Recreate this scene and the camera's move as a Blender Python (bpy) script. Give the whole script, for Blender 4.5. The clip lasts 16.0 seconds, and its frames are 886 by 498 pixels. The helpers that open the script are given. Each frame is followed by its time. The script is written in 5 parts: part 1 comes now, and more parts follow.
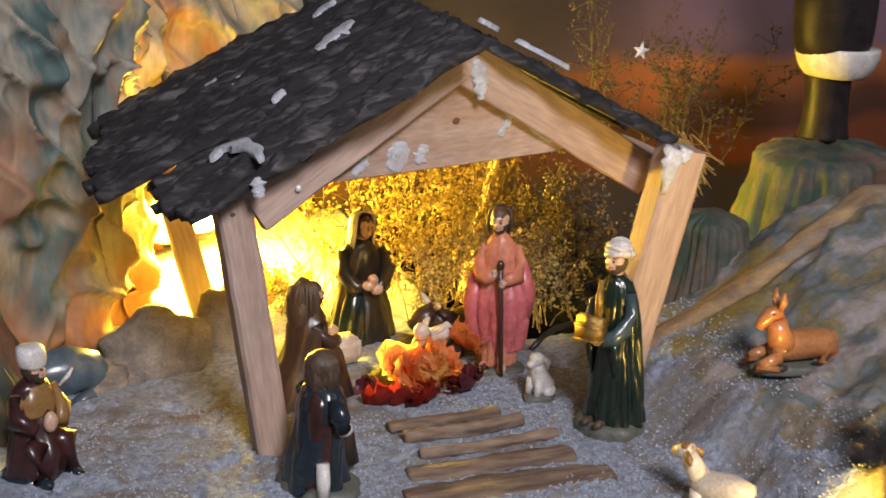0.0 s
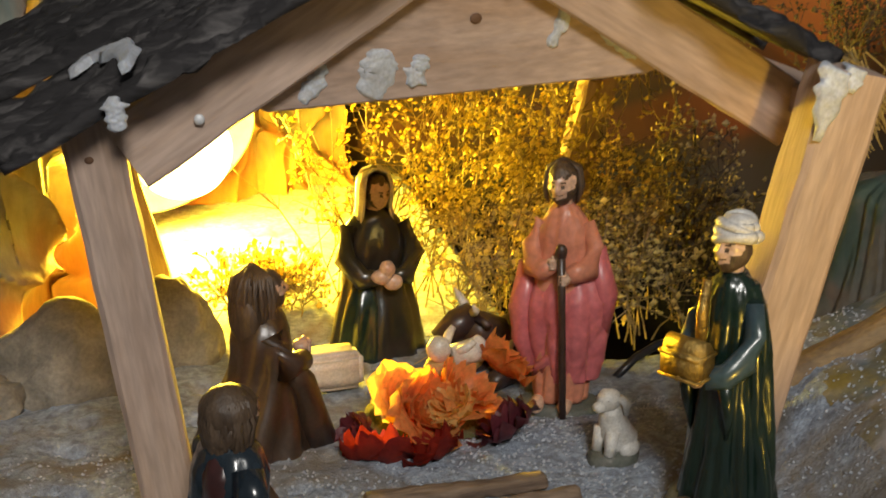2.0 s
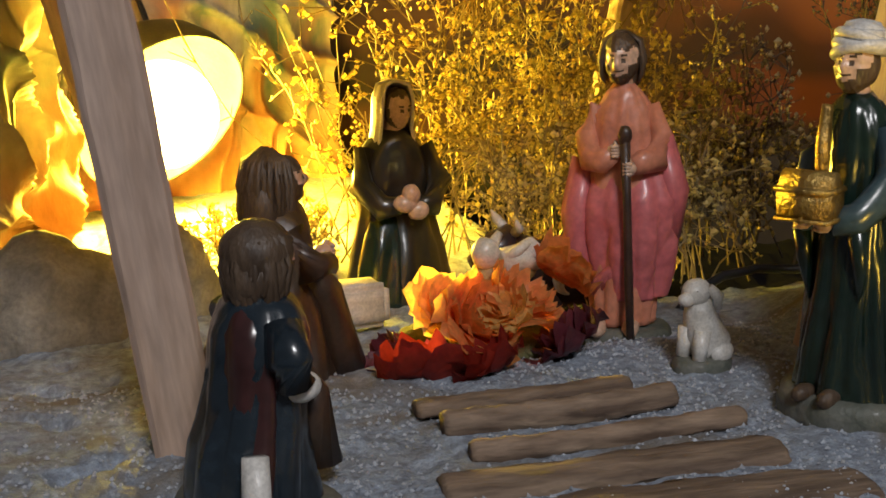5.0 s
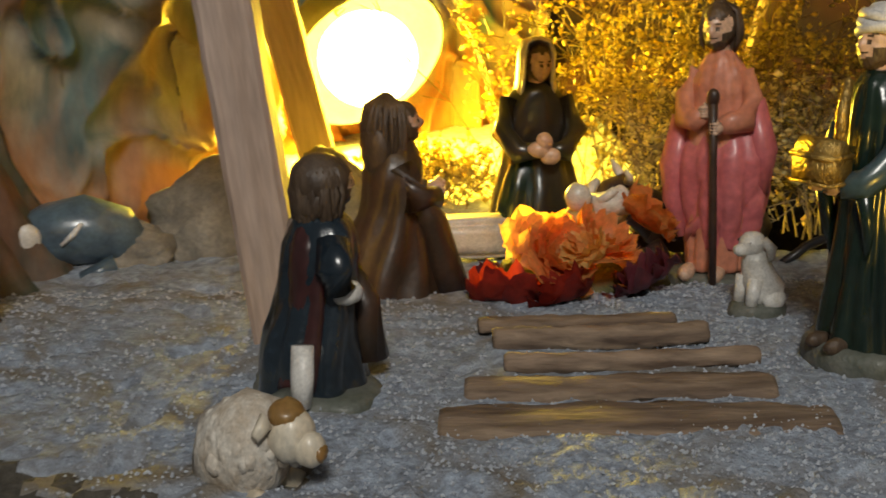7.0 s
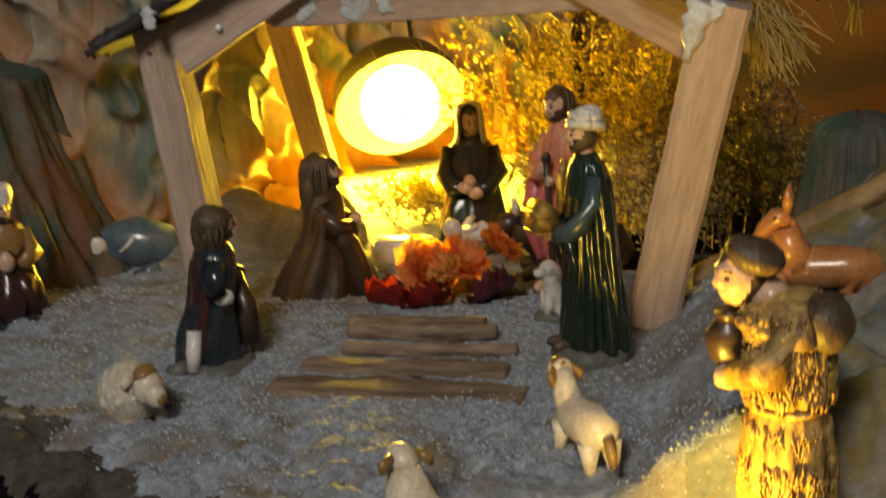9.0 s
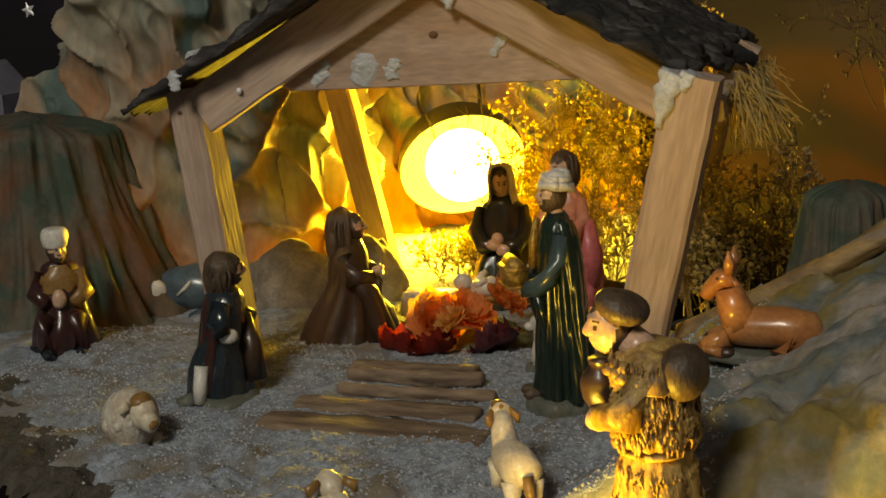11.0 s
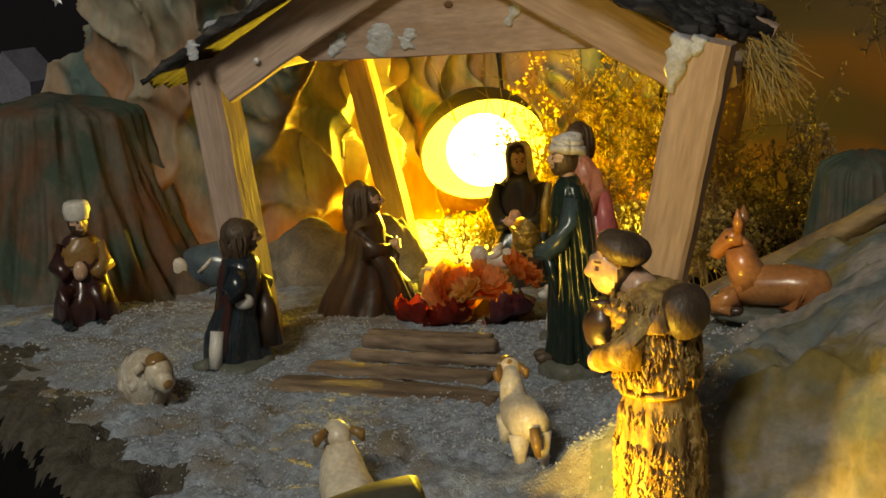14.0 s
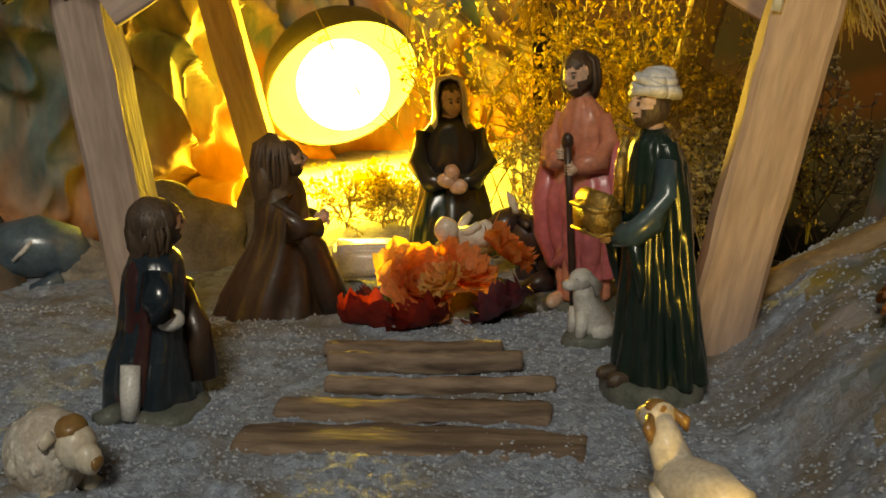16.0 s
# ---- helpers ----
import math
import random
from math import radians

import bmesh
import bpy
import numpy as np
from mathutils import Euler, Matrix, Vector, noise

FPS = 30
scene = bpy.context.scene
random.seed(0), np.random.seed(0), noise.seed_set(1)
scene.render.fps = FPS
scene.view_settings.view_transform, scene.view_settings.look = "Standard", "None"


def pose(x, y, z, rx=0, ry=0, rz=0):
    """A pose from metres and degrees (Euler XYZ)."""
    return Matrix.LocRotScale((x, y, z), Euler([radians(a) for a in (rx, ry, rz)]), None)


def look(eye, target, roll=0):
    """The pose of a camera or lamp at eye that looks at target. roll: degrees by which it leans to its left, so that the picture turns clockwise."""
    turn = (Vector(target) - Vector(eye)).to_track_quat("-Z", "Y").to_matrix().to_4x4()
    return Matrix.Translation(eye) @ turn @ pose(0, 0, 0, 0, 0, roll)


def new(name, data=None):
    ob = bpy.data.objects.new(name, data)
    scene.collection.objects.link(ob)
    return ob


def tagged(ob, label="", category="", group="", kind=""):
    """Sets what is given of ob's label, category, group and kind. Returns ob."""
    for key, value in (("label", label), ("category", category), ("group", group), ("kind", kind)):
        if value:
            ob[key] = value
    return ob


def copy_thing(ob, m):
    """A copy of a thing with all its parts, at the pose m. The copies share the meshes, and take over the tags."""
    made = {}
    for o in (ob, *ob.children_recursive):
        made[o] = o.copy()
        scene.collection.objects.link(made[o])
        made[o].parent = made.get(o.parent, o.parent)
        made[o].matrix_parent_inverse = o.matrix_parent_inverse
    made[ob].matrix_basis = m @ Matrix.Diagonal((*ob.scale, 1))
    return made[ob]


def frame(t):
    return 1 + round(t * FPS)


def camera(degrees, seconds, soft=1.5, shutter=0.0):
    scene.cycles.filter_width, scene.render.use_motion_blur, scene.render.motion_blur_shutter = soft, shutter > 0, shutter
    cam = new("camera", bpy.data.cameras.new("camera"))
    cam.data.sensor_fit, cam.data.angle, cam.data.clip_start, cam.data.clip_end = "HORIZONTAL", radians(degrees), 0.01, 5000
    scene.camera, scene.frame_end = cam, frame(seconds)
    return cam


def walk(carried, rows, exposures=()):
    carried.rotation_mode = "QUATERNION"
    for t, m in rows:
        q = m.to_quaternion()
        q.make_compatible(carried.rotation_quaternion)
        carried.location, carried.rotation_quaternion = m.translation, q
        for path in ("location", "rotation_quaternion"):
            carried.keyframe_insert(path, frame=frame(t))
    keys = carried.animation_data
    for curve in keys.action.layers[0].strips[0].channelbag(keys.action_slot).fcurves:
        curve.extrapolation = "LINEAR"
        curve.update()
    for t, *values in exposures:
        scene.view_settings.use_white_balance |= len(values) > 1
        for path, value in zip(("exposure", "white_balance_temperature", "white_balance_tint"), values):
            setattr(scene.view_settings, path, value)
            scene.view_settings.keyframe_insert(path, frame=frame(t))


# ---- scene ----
cam = camera(35.53, 16.0, soft=1.6, shutter=0.3)
PATH = [
    (0, (-0.3201, -0.8162, 0.4145), (-0.1249, -0.2808, 0.2266), 0.92),
    (0.5, (-0.2537, -0.7321, 0.3868), (-0.0952, -0.1892, 0.1864), 2.12),
    (1, (-0.2238, -0.6681, 0.3563), (-0.0828, -0.1295, 0.1327), 1.83),
    (1.5, (-0.1805, -0.5832, 0.3429), (-0.0349, -0.0322, 0.1555), 1.55),
    (2, (-0.1431, -0.5272, 0.3039), (-0.0191, 0.0262, 0.1080), -0.29),
    (2.4, (-0.1140, -0.5083, 0.2770), (-0.0417, 0.0646, 0.1141), -0.81),
    (2.5, (-0.1101, -0.5143, 0.2679), (-0.0504, 0.0613, 0.1092), -0.27),
    (3, (-0.0762, -0.5301, 0.2121), (-0.0404, 0.0492, 0.0599), -0.33),
    (3.2, (-0.0732, -0.5318, 0.1990), (-0.0352, 0.0480, 0.0493), -0.08),
    (5.3, (-0.1726, -0.4400, 0.1738), (-0.0188, 0.1227, 0.0334), -1.66),
    (5.5, (-0.1713, -0.4363, 0.1734), (-0.0199, 0.1265, 0.0308), -1.52),
    (6, (-0.1612, -0.4431, 0.1681), (-0.0392, 0.1256, 0.0207), -1.49),
    (6.5, (-0.1291, -0.4827, 0.1761), (-0.0477, 0.0929, 0.0276), -1.04),
    (7, (-0.0817, -0.5425, 0.1881), (-0.0735, 0.0354, 0.0270), -1.09),
    (7.5, (-0.0442, -0.5870, 0.2003), (-0.1015, -0.0108, 0.0428), -2.11),
    (8, (0.0202, -0.6701, 0.2149), (-0.0628, -0.0976, 0.0560), -2.01),
    (8.5, (0.0820, -0.7325, 0.2446), (-0.0069, -0.1643, 0.0736), -2.22),
    (9, (0.1602, -0.7457, 0.2674), (0.0388, -0.1819, 0.1018), -3.27),
    (9.2, (0.1851, -0.7499, 0.2886), (0.0373, -0.1886, 0.1368), -3.96),
    (11.3, (0.2913, -0.7699, 0.2649), (0.0913, -0.2204, 0.1305), -3.33),
    (11.5, (0.2969, -0.7720, 0.2624), (0.0966, -0.2228, 0.1272), -3.37),
    (12, (0.3103, -0.7779, 0.2435), (0.1072, -0.2299, 0.1076), -3.54),
    (12.5, (0.3124, -0.7794, 0.2280), (0.1079, -0.2334, 0.0867), -3.56),
    (13, (0.3097, -0.7792, 0.2193), (0.0920, -0.2359, 0.0871), -3.69),
    (13.5, (0.3058, -0.7788, 0.2256), (0.0831, -0.2354, 0.1027), -4.17),
    (14, (0.2980, -0.7752, 0.2387), (0.0840, -0.2290, 0.1128), -3.42),
    (14.5, (0.2737, -0.7592, 0.2452), (0.0729, -0.2103, 0.1094), -2.91),
    (15, (0.2023, -0.7026, 0.2257), (0.0563, -0.1402, 0.0762), -2.27),
    (15.5, (0.1173, -0.6501, 0.2207), (0.0164, -0.0786, 0.0686), -1.72),
    (16, (0.0608, -0.5900, 0.2204), (-0.0020, -0.0164, 0.0557), -1.84),
]
EXPOSURES = [(0.0, 0.85, 6250, 20), (1.5, 0.7, 6400, 14), (2.5, 0.15, 7000, 4), (5.5, 0.1, 6250, 12), (6.5, 0.2, 6600, 6), (8.5, 0.0, 7300, 8), (12.0, -0.25, 8000, 2), (15.0, -0.25, 7900, 2), (16.0, -0.2, 7600, 4)]
walk(cam, [(t, look(e, g, r)) for t, e, g, r in PATH], EXPOSURES)

# ---- light: the dim cool room, the bulb behind the stable, the spot lamp in front ----
world = bpy.data.worlds.new("room")
world.use_nodes = True
world.node_tree.nodes["Background"].inputs[0].default_value = (0.90, 0.93, 1.0, 1)
world.node_tree.nodes["Background"].inputs[1].default_value = 0.065
scene.world = world
BULB = (-0.117, 0.400, 0.061)
SHADE_AXIS = Vector((0.42, -0.72, -0.50)).normalized()


def lamp(name, kind, watts, colour, m, **more):
    d = bpy.data.lights.new(name, kind)
    d.energy, d.color = watts, colour
    for k, v in more.items():
        if k == "size":
            d.size = v
        elif k == "radius":
            d.shadow_soft_size = v
        elif k == "cone":
            d.spot_size, d.spot_blend = v, 0.8
    ob = new(name, d)
    ob.matrix_world = m
    return ob


lamp("ceiling_light", "AREA", 20.0, (1.0, 0.97, 0.95), look((-0.10, -1.65, 1.40), (0, 0, 0)), size=0.40)
lamp("bulb_light", "POINT", 22.0, (1.0, 0.68, 0.04), Matrix.Translation(Vector(BULB) + SHADE_AXIS * 0.008), radius=0.026)
SPOT = Vector((0.112, -0.334, 0.000))
SPOT_AIM = SPOT + Vector((0.086, 0.050, 0.008))
lamp("spot_light", "SPOT", 2.8, (1.0, 0.62, 0.05), look(SPOT + Vector((0.014, 0.008, 0.004)), SPOT_AIM + Vector((0.0, 0.0, 0.055))), radius=0.010, cone=radians(168))


# ---- materials ----
def material(name, colour, rough=0.6, metal=0.0, second=None, scale=60.0, detail=6.0, bump=0.2, bump_scale=None, contrast=(0.35, 0.65), stretch=(1, 1, 1), third=None, random_value=0.0, coat=0.0, emit=None, third_scale=0.23, subsurface=0.0, thin=0.0, low=None):
    m = bpy.data.materials.new(name)
    m.use_nodes = True
    nt = m.node_tree
    n, l = nt.nodes, nt.links
    b = n["Principled BSDF"]
    b.inputs["Roughness"].default_value = rough
    b.inputs["Metallic"].default_value = metal
    b.inputs["Coat Weight"].default_value = coat
    b.inputs["Coat Roughness"].default_value = 0.18
    b.inputs["Base Color"].default_value = (*colour, 1)
    if subsurface:
        b.inputs["Subsurface Weight"].default_value = subsurface
        b.inputs["Subsurface Radius"].default_value = (0.004, 0.003, 0.002)
    if emit:
        b.inputs["Emission Color"].default_value = (*emit[:3], 1)
        b.inputs["Emission Strength"].default_value = emit[3]
        return m
    tc = n.new("ShaderNodeTexCoord")
    mp = n.new("ShaderNodeMapping")
    mp.inputs["Scale"].default_value = stretch
    l.new(tc.outputs["Object"], mp.inputs["Vector"])

    def cloud(sc, dt, distort=0.0):
        t = n.new("ShaderNodeTexNoise")
        t.inputs["Scale"].default_value, t.inputs["Detail"].default_value = sc, dt
        t.inputs["Distortion"].default_value = distort
        l.new(mp.outputs[0], t.inputs["Vector"])
        return t.outputs[0]

    def ramp(src, lo, hi):
        r = n.new("ShaderNodeMapRange")
        r.inputs["From Min"].default_value, r.inputs["From Max"].default_value = lo, hi
        l.new(src, r.inputs["Value"])
        return r.outputs[0]

    def blend(fac, a, c):
        x = n.new("ShaderNodeMix")
        x.data_type = "RGBA"
        l.new(fac, x.inputs["Factor"])
        for sock, v in ((x.inputs[6], a), (x.inputs[7], c)):
            if isinstance(v, tuple):
                sock.default_value = (*v, 1)
            else:
                l.new(v, sock)
        return x.outputs[2]

    col = colour
    if second:
        col = blend(ramp(cloud(scale, detail, 0.6), *contrast), col, second)
    if third:
        col = blend(ramp(cloud(scale * third_scale, 4, 1.2), 0.48, 0.68), col, third)
    if low:
        # a second paint brushed on below a wavering line
        sep, add = n.new("ShaderNodeSeparateXYZ"), n.new("ShaderNodeMath")
        l.new(tc.outputs["Object"], sep.inputs[0])
        add.operation = "MULTIPLY_ADD"
        l.new(cloud(scale * 0.9, 5, 0.8), add.inputs[0])
        add.inputs[1].default_value = 0.22
        l.new(sep.outputs[2], add.inputs[2])
        col = blend(ramp(add.outputs[0], low[1] + 0.13, low[1] + 0.09), col, low[0])
    # fine grain
    grain = ramp(cloud(scale * 7, 4), 0.25, 0.75)
    dark = tuple(c * 0.72 for c in colour)
    if not isinstance(col, tuple):
        hs = n.new("ShaderNodeHueSaturation")
        g2 = n.new("ShaderNodeMapRange")
        g2.inputs["To Min"].default_value, g2.inputs["To Max"].default_value = 0.78, 1.18
        l.new(grain, g2.inputs["Value"])
        l.new(col, hs.inputs["Color"])
        if random_value:
            oi = n.new("ShaderNodeObjectInfo")
            ov = n.new("ShaderNodeMapRange")
            ov.inputs["To Min"].default_value, ov.inputs["To Max"].default_value = 1 - random_value, 1 + random_value
            l.new(oi.outputs["Random"], ov.inputs["Value"])
            mu = n.new("ShaderNodeMath")
            mu.operation = "MULTIPLY"
            l.new(g2.outputs[0], mu.inputs[0])
            l.new(ov.outputs[0], mu.inputs[1])
            l.new(mu.outputs[0], hs.inputs["Value"])
        else:
            l.new(g2.outputs[0], hs.inputs["Value"])
        l.new(hs.outputs[0], b.inputs["Base Color"])
    else:
        l.new(blend(grain, colour, dark), b.inputs["Base Color"])
    if bump:
        bp = n.new("ShaderNodeBump")
        bp.inputs["Strength"].default_value = bump
        bp.inputs["Distance"].default_value = 0.0015
        l.new(cloud(bump_scale or scale * 3, 5), bp.inputs["Height"])
        l.new(bp.outputs[0], b.inputs["Normal"])
    if thin:
        # thin petals and buds let light through
        tr, mx = n.new("ShaderNodeBsdfTranslucent"), n.new("ShaderNodeMixShader")
        src = b.inputs["Base Color"].links
        if src:
            l.new(src[0].from_socket, tr.inputs["Color"])
        else:
            tr.inputs["Color"].default_value = (*colour, 1)
        mx.inputs[0].default_value = thin
        l.new(b.outputs[0], mx.inputs[1])
        l.new(tr.outputs[0], mx.inputs[2])
        l.new(mx.outputs[0], n["Material Output"].inputs["Surface"])
    return m


MAT = {}
MAT["grit"] = material("grit", (0.36, 0.42, 0.51), 0.75, second=(0.19, 0.215, 0.26), scale=220, detail=8, bump=0.9, bump_scale=700, third=(0.20, 0.17, 0.13), third_scale=0.08)
MAT["grain"] = material("grain", (0.50, 0.54, 0.60), 0.45, second=(0.28, 0.30, 0.34), scale=300, bump=0.0)
MAT["rockdark"] = material("rockdark", (0.105, 0.095, 0.075), 0.75, stretch=(1, 1, 0.6), second=(0.04, 0.065, 0.048), scale=32, detail=7, bump=0.8, bump_scale=160, third=(0.13, 0.06, 0.03), third_scale=0.5, contrast=(0.42, 0.58))
MAT["rockgrey"] = material("rockgrey", (0.13, 0.15, 0.15), 0.8, second=(0.30, 0.27, 0.25), scale=30, bump=0.9, bump_scale=220, third=(0.20, 0.15, 0.04), third_scale=0.7, contrast=(0.45, 0.60))
# dark brown stand-in for grit lying in shade at the near left
MAT["shadedgrit"] = material("shadedgrit", (0.045, 0.038, 0.028), 0.95, second=(0.09, 0.08, 0.065), scale=160, detail=8, bump=0.9, bump_scale=600)
MAT["ridge"] = material("ridge", (0.40, 0.26, 0.11), 0.7, second=(0.20, 0.13, 0.07), scale=70, stretch=(0.3, 1, 1), bump=0.7, third=(0.26, 0.22, 0.18), third_scale=0.4)
MAT["stone"] = material("stone", (0.30, 0.27, 0.22), 0.9, second=(0.19, 0.17, 0.14), scale=70, bump=0.8)
MAT["pine"] = material("pine", (0.49, 0.365, 0.295), 0.8, second=(0.40, 0.285, 0.22), scale=60, stretch=(1, 1, 0.12), bump=0.45, bump_scale=260, third=(0.40, 0.25, 0.15), random_value=0.1)
MAT["pine_h"] = material("pine_h", (0.49, 0.365, 0.295), 0.8, second=(0.40, 0.285, 0.22), scale=60, stretch=(0.12, 1, 1), bump=0.45, bump_scale=260, third=(0.40, 0.25, 0.15), random_value=0.1)
MAT["bark"] = material("bark", (0.022, 0.020, 0.021), 0.85, second=(0.12, 0.112, 0.11), scale=110, stretch=(0.22, 1, 1), bump=1.0, bump_scale=260, contrast=(0.5, 0.72), random_value=0.2)
MAT["log"] = material("log", (0.30, 0.215, 0.15), 0.85, second=(0.10, 0.065, 0.045), scale=120, stretch=(0.15, 1, 1), bump=0.8, third=(0.36, 0.27, 0.18), random_value=0.2)
MAT["knot"] = material("knot", (0.16, 0.08, 0.04), 0.7, bump=0.1)
MAT["glue"] = material("glue", (0.58, 0.61, 0.66), 0.45, second=(0.42, 0.43, 0.45), scale=90, bump=0.4, subsurface=0.3)
MAT["skin"] = material("skin", (0.62, 0.42, 0.30), 0.35, second=(0.55, 0.34, 0.23), scale=80, bump=0.1, coat=0.2)
MAT["pale"] = material("pale", (0.66, 0.60, 0.52), 0.4, second=(0.54, 0.48, 0.40), scale=120, bump=0.2, coat=0.2)
MAT["hair"] = material("hair", (0.055, 0.035, 0.022), 0.5, second=(0.10, 0.065, 0.04), scale=160, stretch=(1, 1, 0.3), bump=0.5)
MAT["green"] = material("green", (0.008, 0.022, 0.015), 0.26, second=(0.006, 0.014, 0.010), scale=40, bump=0.15, coat=0.5)
MAT["sleeve"] = material("sleeve", (0.045, 0.075, 0.09), 0.3, second=(0.04, 0.07, 0.085), scale=60, bump=0.15, coat=0.4)
MAT["navy"] = material("navy", (0.010, 0.017, 0.024), 0.25, second=(0.016, 0.026, 0.036), scale=50, bump=0.15, coat=0.6)
MAT["wine"] = material("wine", (0.035, 0.012, 0.011), 0.3, second=(0.05, 0.015, 0.014), scale=50, bump=0.15, coat=0.5)
MAT["cloak"] = material("cloak", (0.018, 0.022, 0.016), 0.3, second=(0.03, 0.022, 0.016), scale=40, bump=0.2, coat=0.4)
MAT["brown"] = material("brown", (0.045, 0.028, 0.016), 0.4, second=(0.06, 0.03, 0.018), scale=60, bump=0.25, coat=0.3)
MAT["ochre"] = material("ochre", (0.27, 0.16, 0.05), 0.4, second=(0.25, 0.13, 0.04), scale=60, bump=0.25, coat=0.3)
MAT["pink"] = material("pink", (0.62, 0.17, 0.17), 0.42, second=(0.50, 0.12, 0.13), scale=40, bump=0.15, coat=0.25)
MAT["coral"] = material("coral", (0.62, 0.25, 0.15), 0.45, second=(0.52, 0.19, 0.12), scale=40, bump=0.15, coat=0.2)
MAT["darkwood"] = material("darkwood", (0.06, 0.03, 0.022), 0.4, second=(0.035, 0.02, 0.015), scale=100, bump=0.2, coat=0.3)
MAT["gold"] = material("gold", (0.50, 0.33, 0.09), 0.32, metal=0.75, second=(0.26, 0.17, 0.05), scale=200, bump=0.7)
MAT["white"] = material("white", (0.74, 0.72, 0.68), 0.4, second=(0.58, 0.55, 0.50), scale=120, bump=0.25, coat=0.15)
MAT["wool"] = material("wool", (0.66, 0.62, 0.55), 0.65, second=(0.46, 0.38, 0.29), scale=110, bump=0.9, bump_scale=300)
MAT["sheepwhite"] = material("sheepwhite", (0.72, 0.66, 0.54), 0.45, second=(0.62, 0.52, 0.38), scale=60, bump=0.2, coat=0.2, third=(0.60, 0.49, 0.35), third_scale=0.5)
MAT["fur"] = material("fur", (0.50, 0.33, 0.11), 0.5, second=(0.17, 0.09, 0.03), scale=180, stretch=(1, 1, 0.35), bump=1.0, bump_scale=260)
MAT["donkey"] = material("donkey", (0.46, 0.20, 0.07), 0.3, second=(0.34, 0.13, 0.045), scale=50, bump=0.15, coat=0.5)
MAT["ox"] = material("ox", (0.055, 0.03, 0.026), 0.4, second=(0.035, 0.02, 0.018), scale=60, bump=0.15, coat=0.3)
MAT["bluegrey"] = material("bluegrey", (0.10, 0.15, 0.19), 0.3, second=(0.06, 0.09, 0.12), scale=70, bump=0.2, coat=0.5)
MAT["basegrey"] = material("basegrey", (0.14, 0.14, 0.12), 0.6, second=(0.09, 0.10, 0.08), scale=80, bump=0.6, coat=0.1)
MAT["orange"] = material("orange", (0.85, 0.30, 0.09), 0.5, second=(0.88, 0.45, 0.15), scale=60, bump=0.2, thin=0.62)
MAT["yellowpetal"] = material("yellowpetal", (0.90, 0.62, 0.22), 0.5, second=(0.88, 0.45, 0.13), scale=60, bump=0.2, thin=0.62)
MAT["redpetal"] = material("redpetal", (0.33, 0.03, 0.015), 0.5, second=(0.20, 0.015, 0.01), scale=60, bump=0.2, thin=0.4)
MAT["winepetal"] = material("winepetal", (0.13, 0.02, 0.03), 0.5, second=(0.06, 0.012, 0.018), scale=60, bump=0.2)
MAT["twig"] = material("twig", (0.30, 0.22, 0.09), 0.7, second=(0.20, 0.15, 0.07), scale=120, bump=0.0)
MAT["bud"] = material("bud", (0.86, 0.74, 0.30), 0.45, second=(0.66, 0.54, 0.20), scale=120, bump=0.0, thin=0.5)
MAT["straw"] = material("straw", (0.55, 0.42, 0.18), 0.6, second=(0.40, 0.29, 0.11), scale=120, bump=0.0, thin=0.3)
MAT["moss"] = material("moss", (0.10, 0.11, 0.04), 0.9, second=(0.16, 0.14, 0.06), scale=120, bump=0.8)
MAT["rubber"] = material("rubber", (0.02, 0.02, 0.022), 0.35, bump=0.0)
MAT["lampback"] = material("lampback", (0.075, 0.073, 0.055), 0.5, second=(0.055, 0.053, 0.042), scale=80, bump=0.1)
MAT["silver"] = material("silver", (0.92, 0.93, 0.95), 0.35, metal=0.15, bump=0.4)
MAT["vase"] = material("vase", (0.016, 0.014, 0.015), 0.42, second=(0.03, 0.022, 0.02), scale=60, bump=0.2)
MAT["house"] = material("house", (0.20, 0.20, 0.26), 0.7, second=(0.15, 0.15, 0.2), scale=60, bump=0.3)
MAT["housered"] = material("housered", (0.22, 0.03, 0.025), 0.6, bump=0.2)
MAT["twigdark"] = material("twigdark", (0.05, 0.035, 0.025), 0.8, bump=0.0)
MAT["bulb"] = material("bulb", (1, 0.9, 0.6), 0.3, emit=(1.0, 0.80, 0.30, 14.0))
MAT["spotface"] = material("spotface", (1, 0.9, 0.7), 0.3, emit=(1.0, 0.85, 0.5, 10.0))
MAT["matteblack"] = material("matteblack", (0.004, 0.004, 0.005), 1.0, bump=0.1)
for dull in ("matteblack", "vase"):
    MAT[dull].node_tree.nodes["Principled BSDF"].inputs["Specular IOR Level"].default_value = 0.12
MAT["rockrust"] = material("rockrust", (0.34, 0.31, 0.24), 0.7, stretch=(1, 1, 0.45), second=(0.085, 0.135, 0.125), scale=20, detail=5, bump=0.5, bump_scale=150, third=(0.34, 0.17, 0.08), third_scale=0.6, contrast=(0.46, 0.60), low=((0.33, 0.14, 0.05), 0.055))

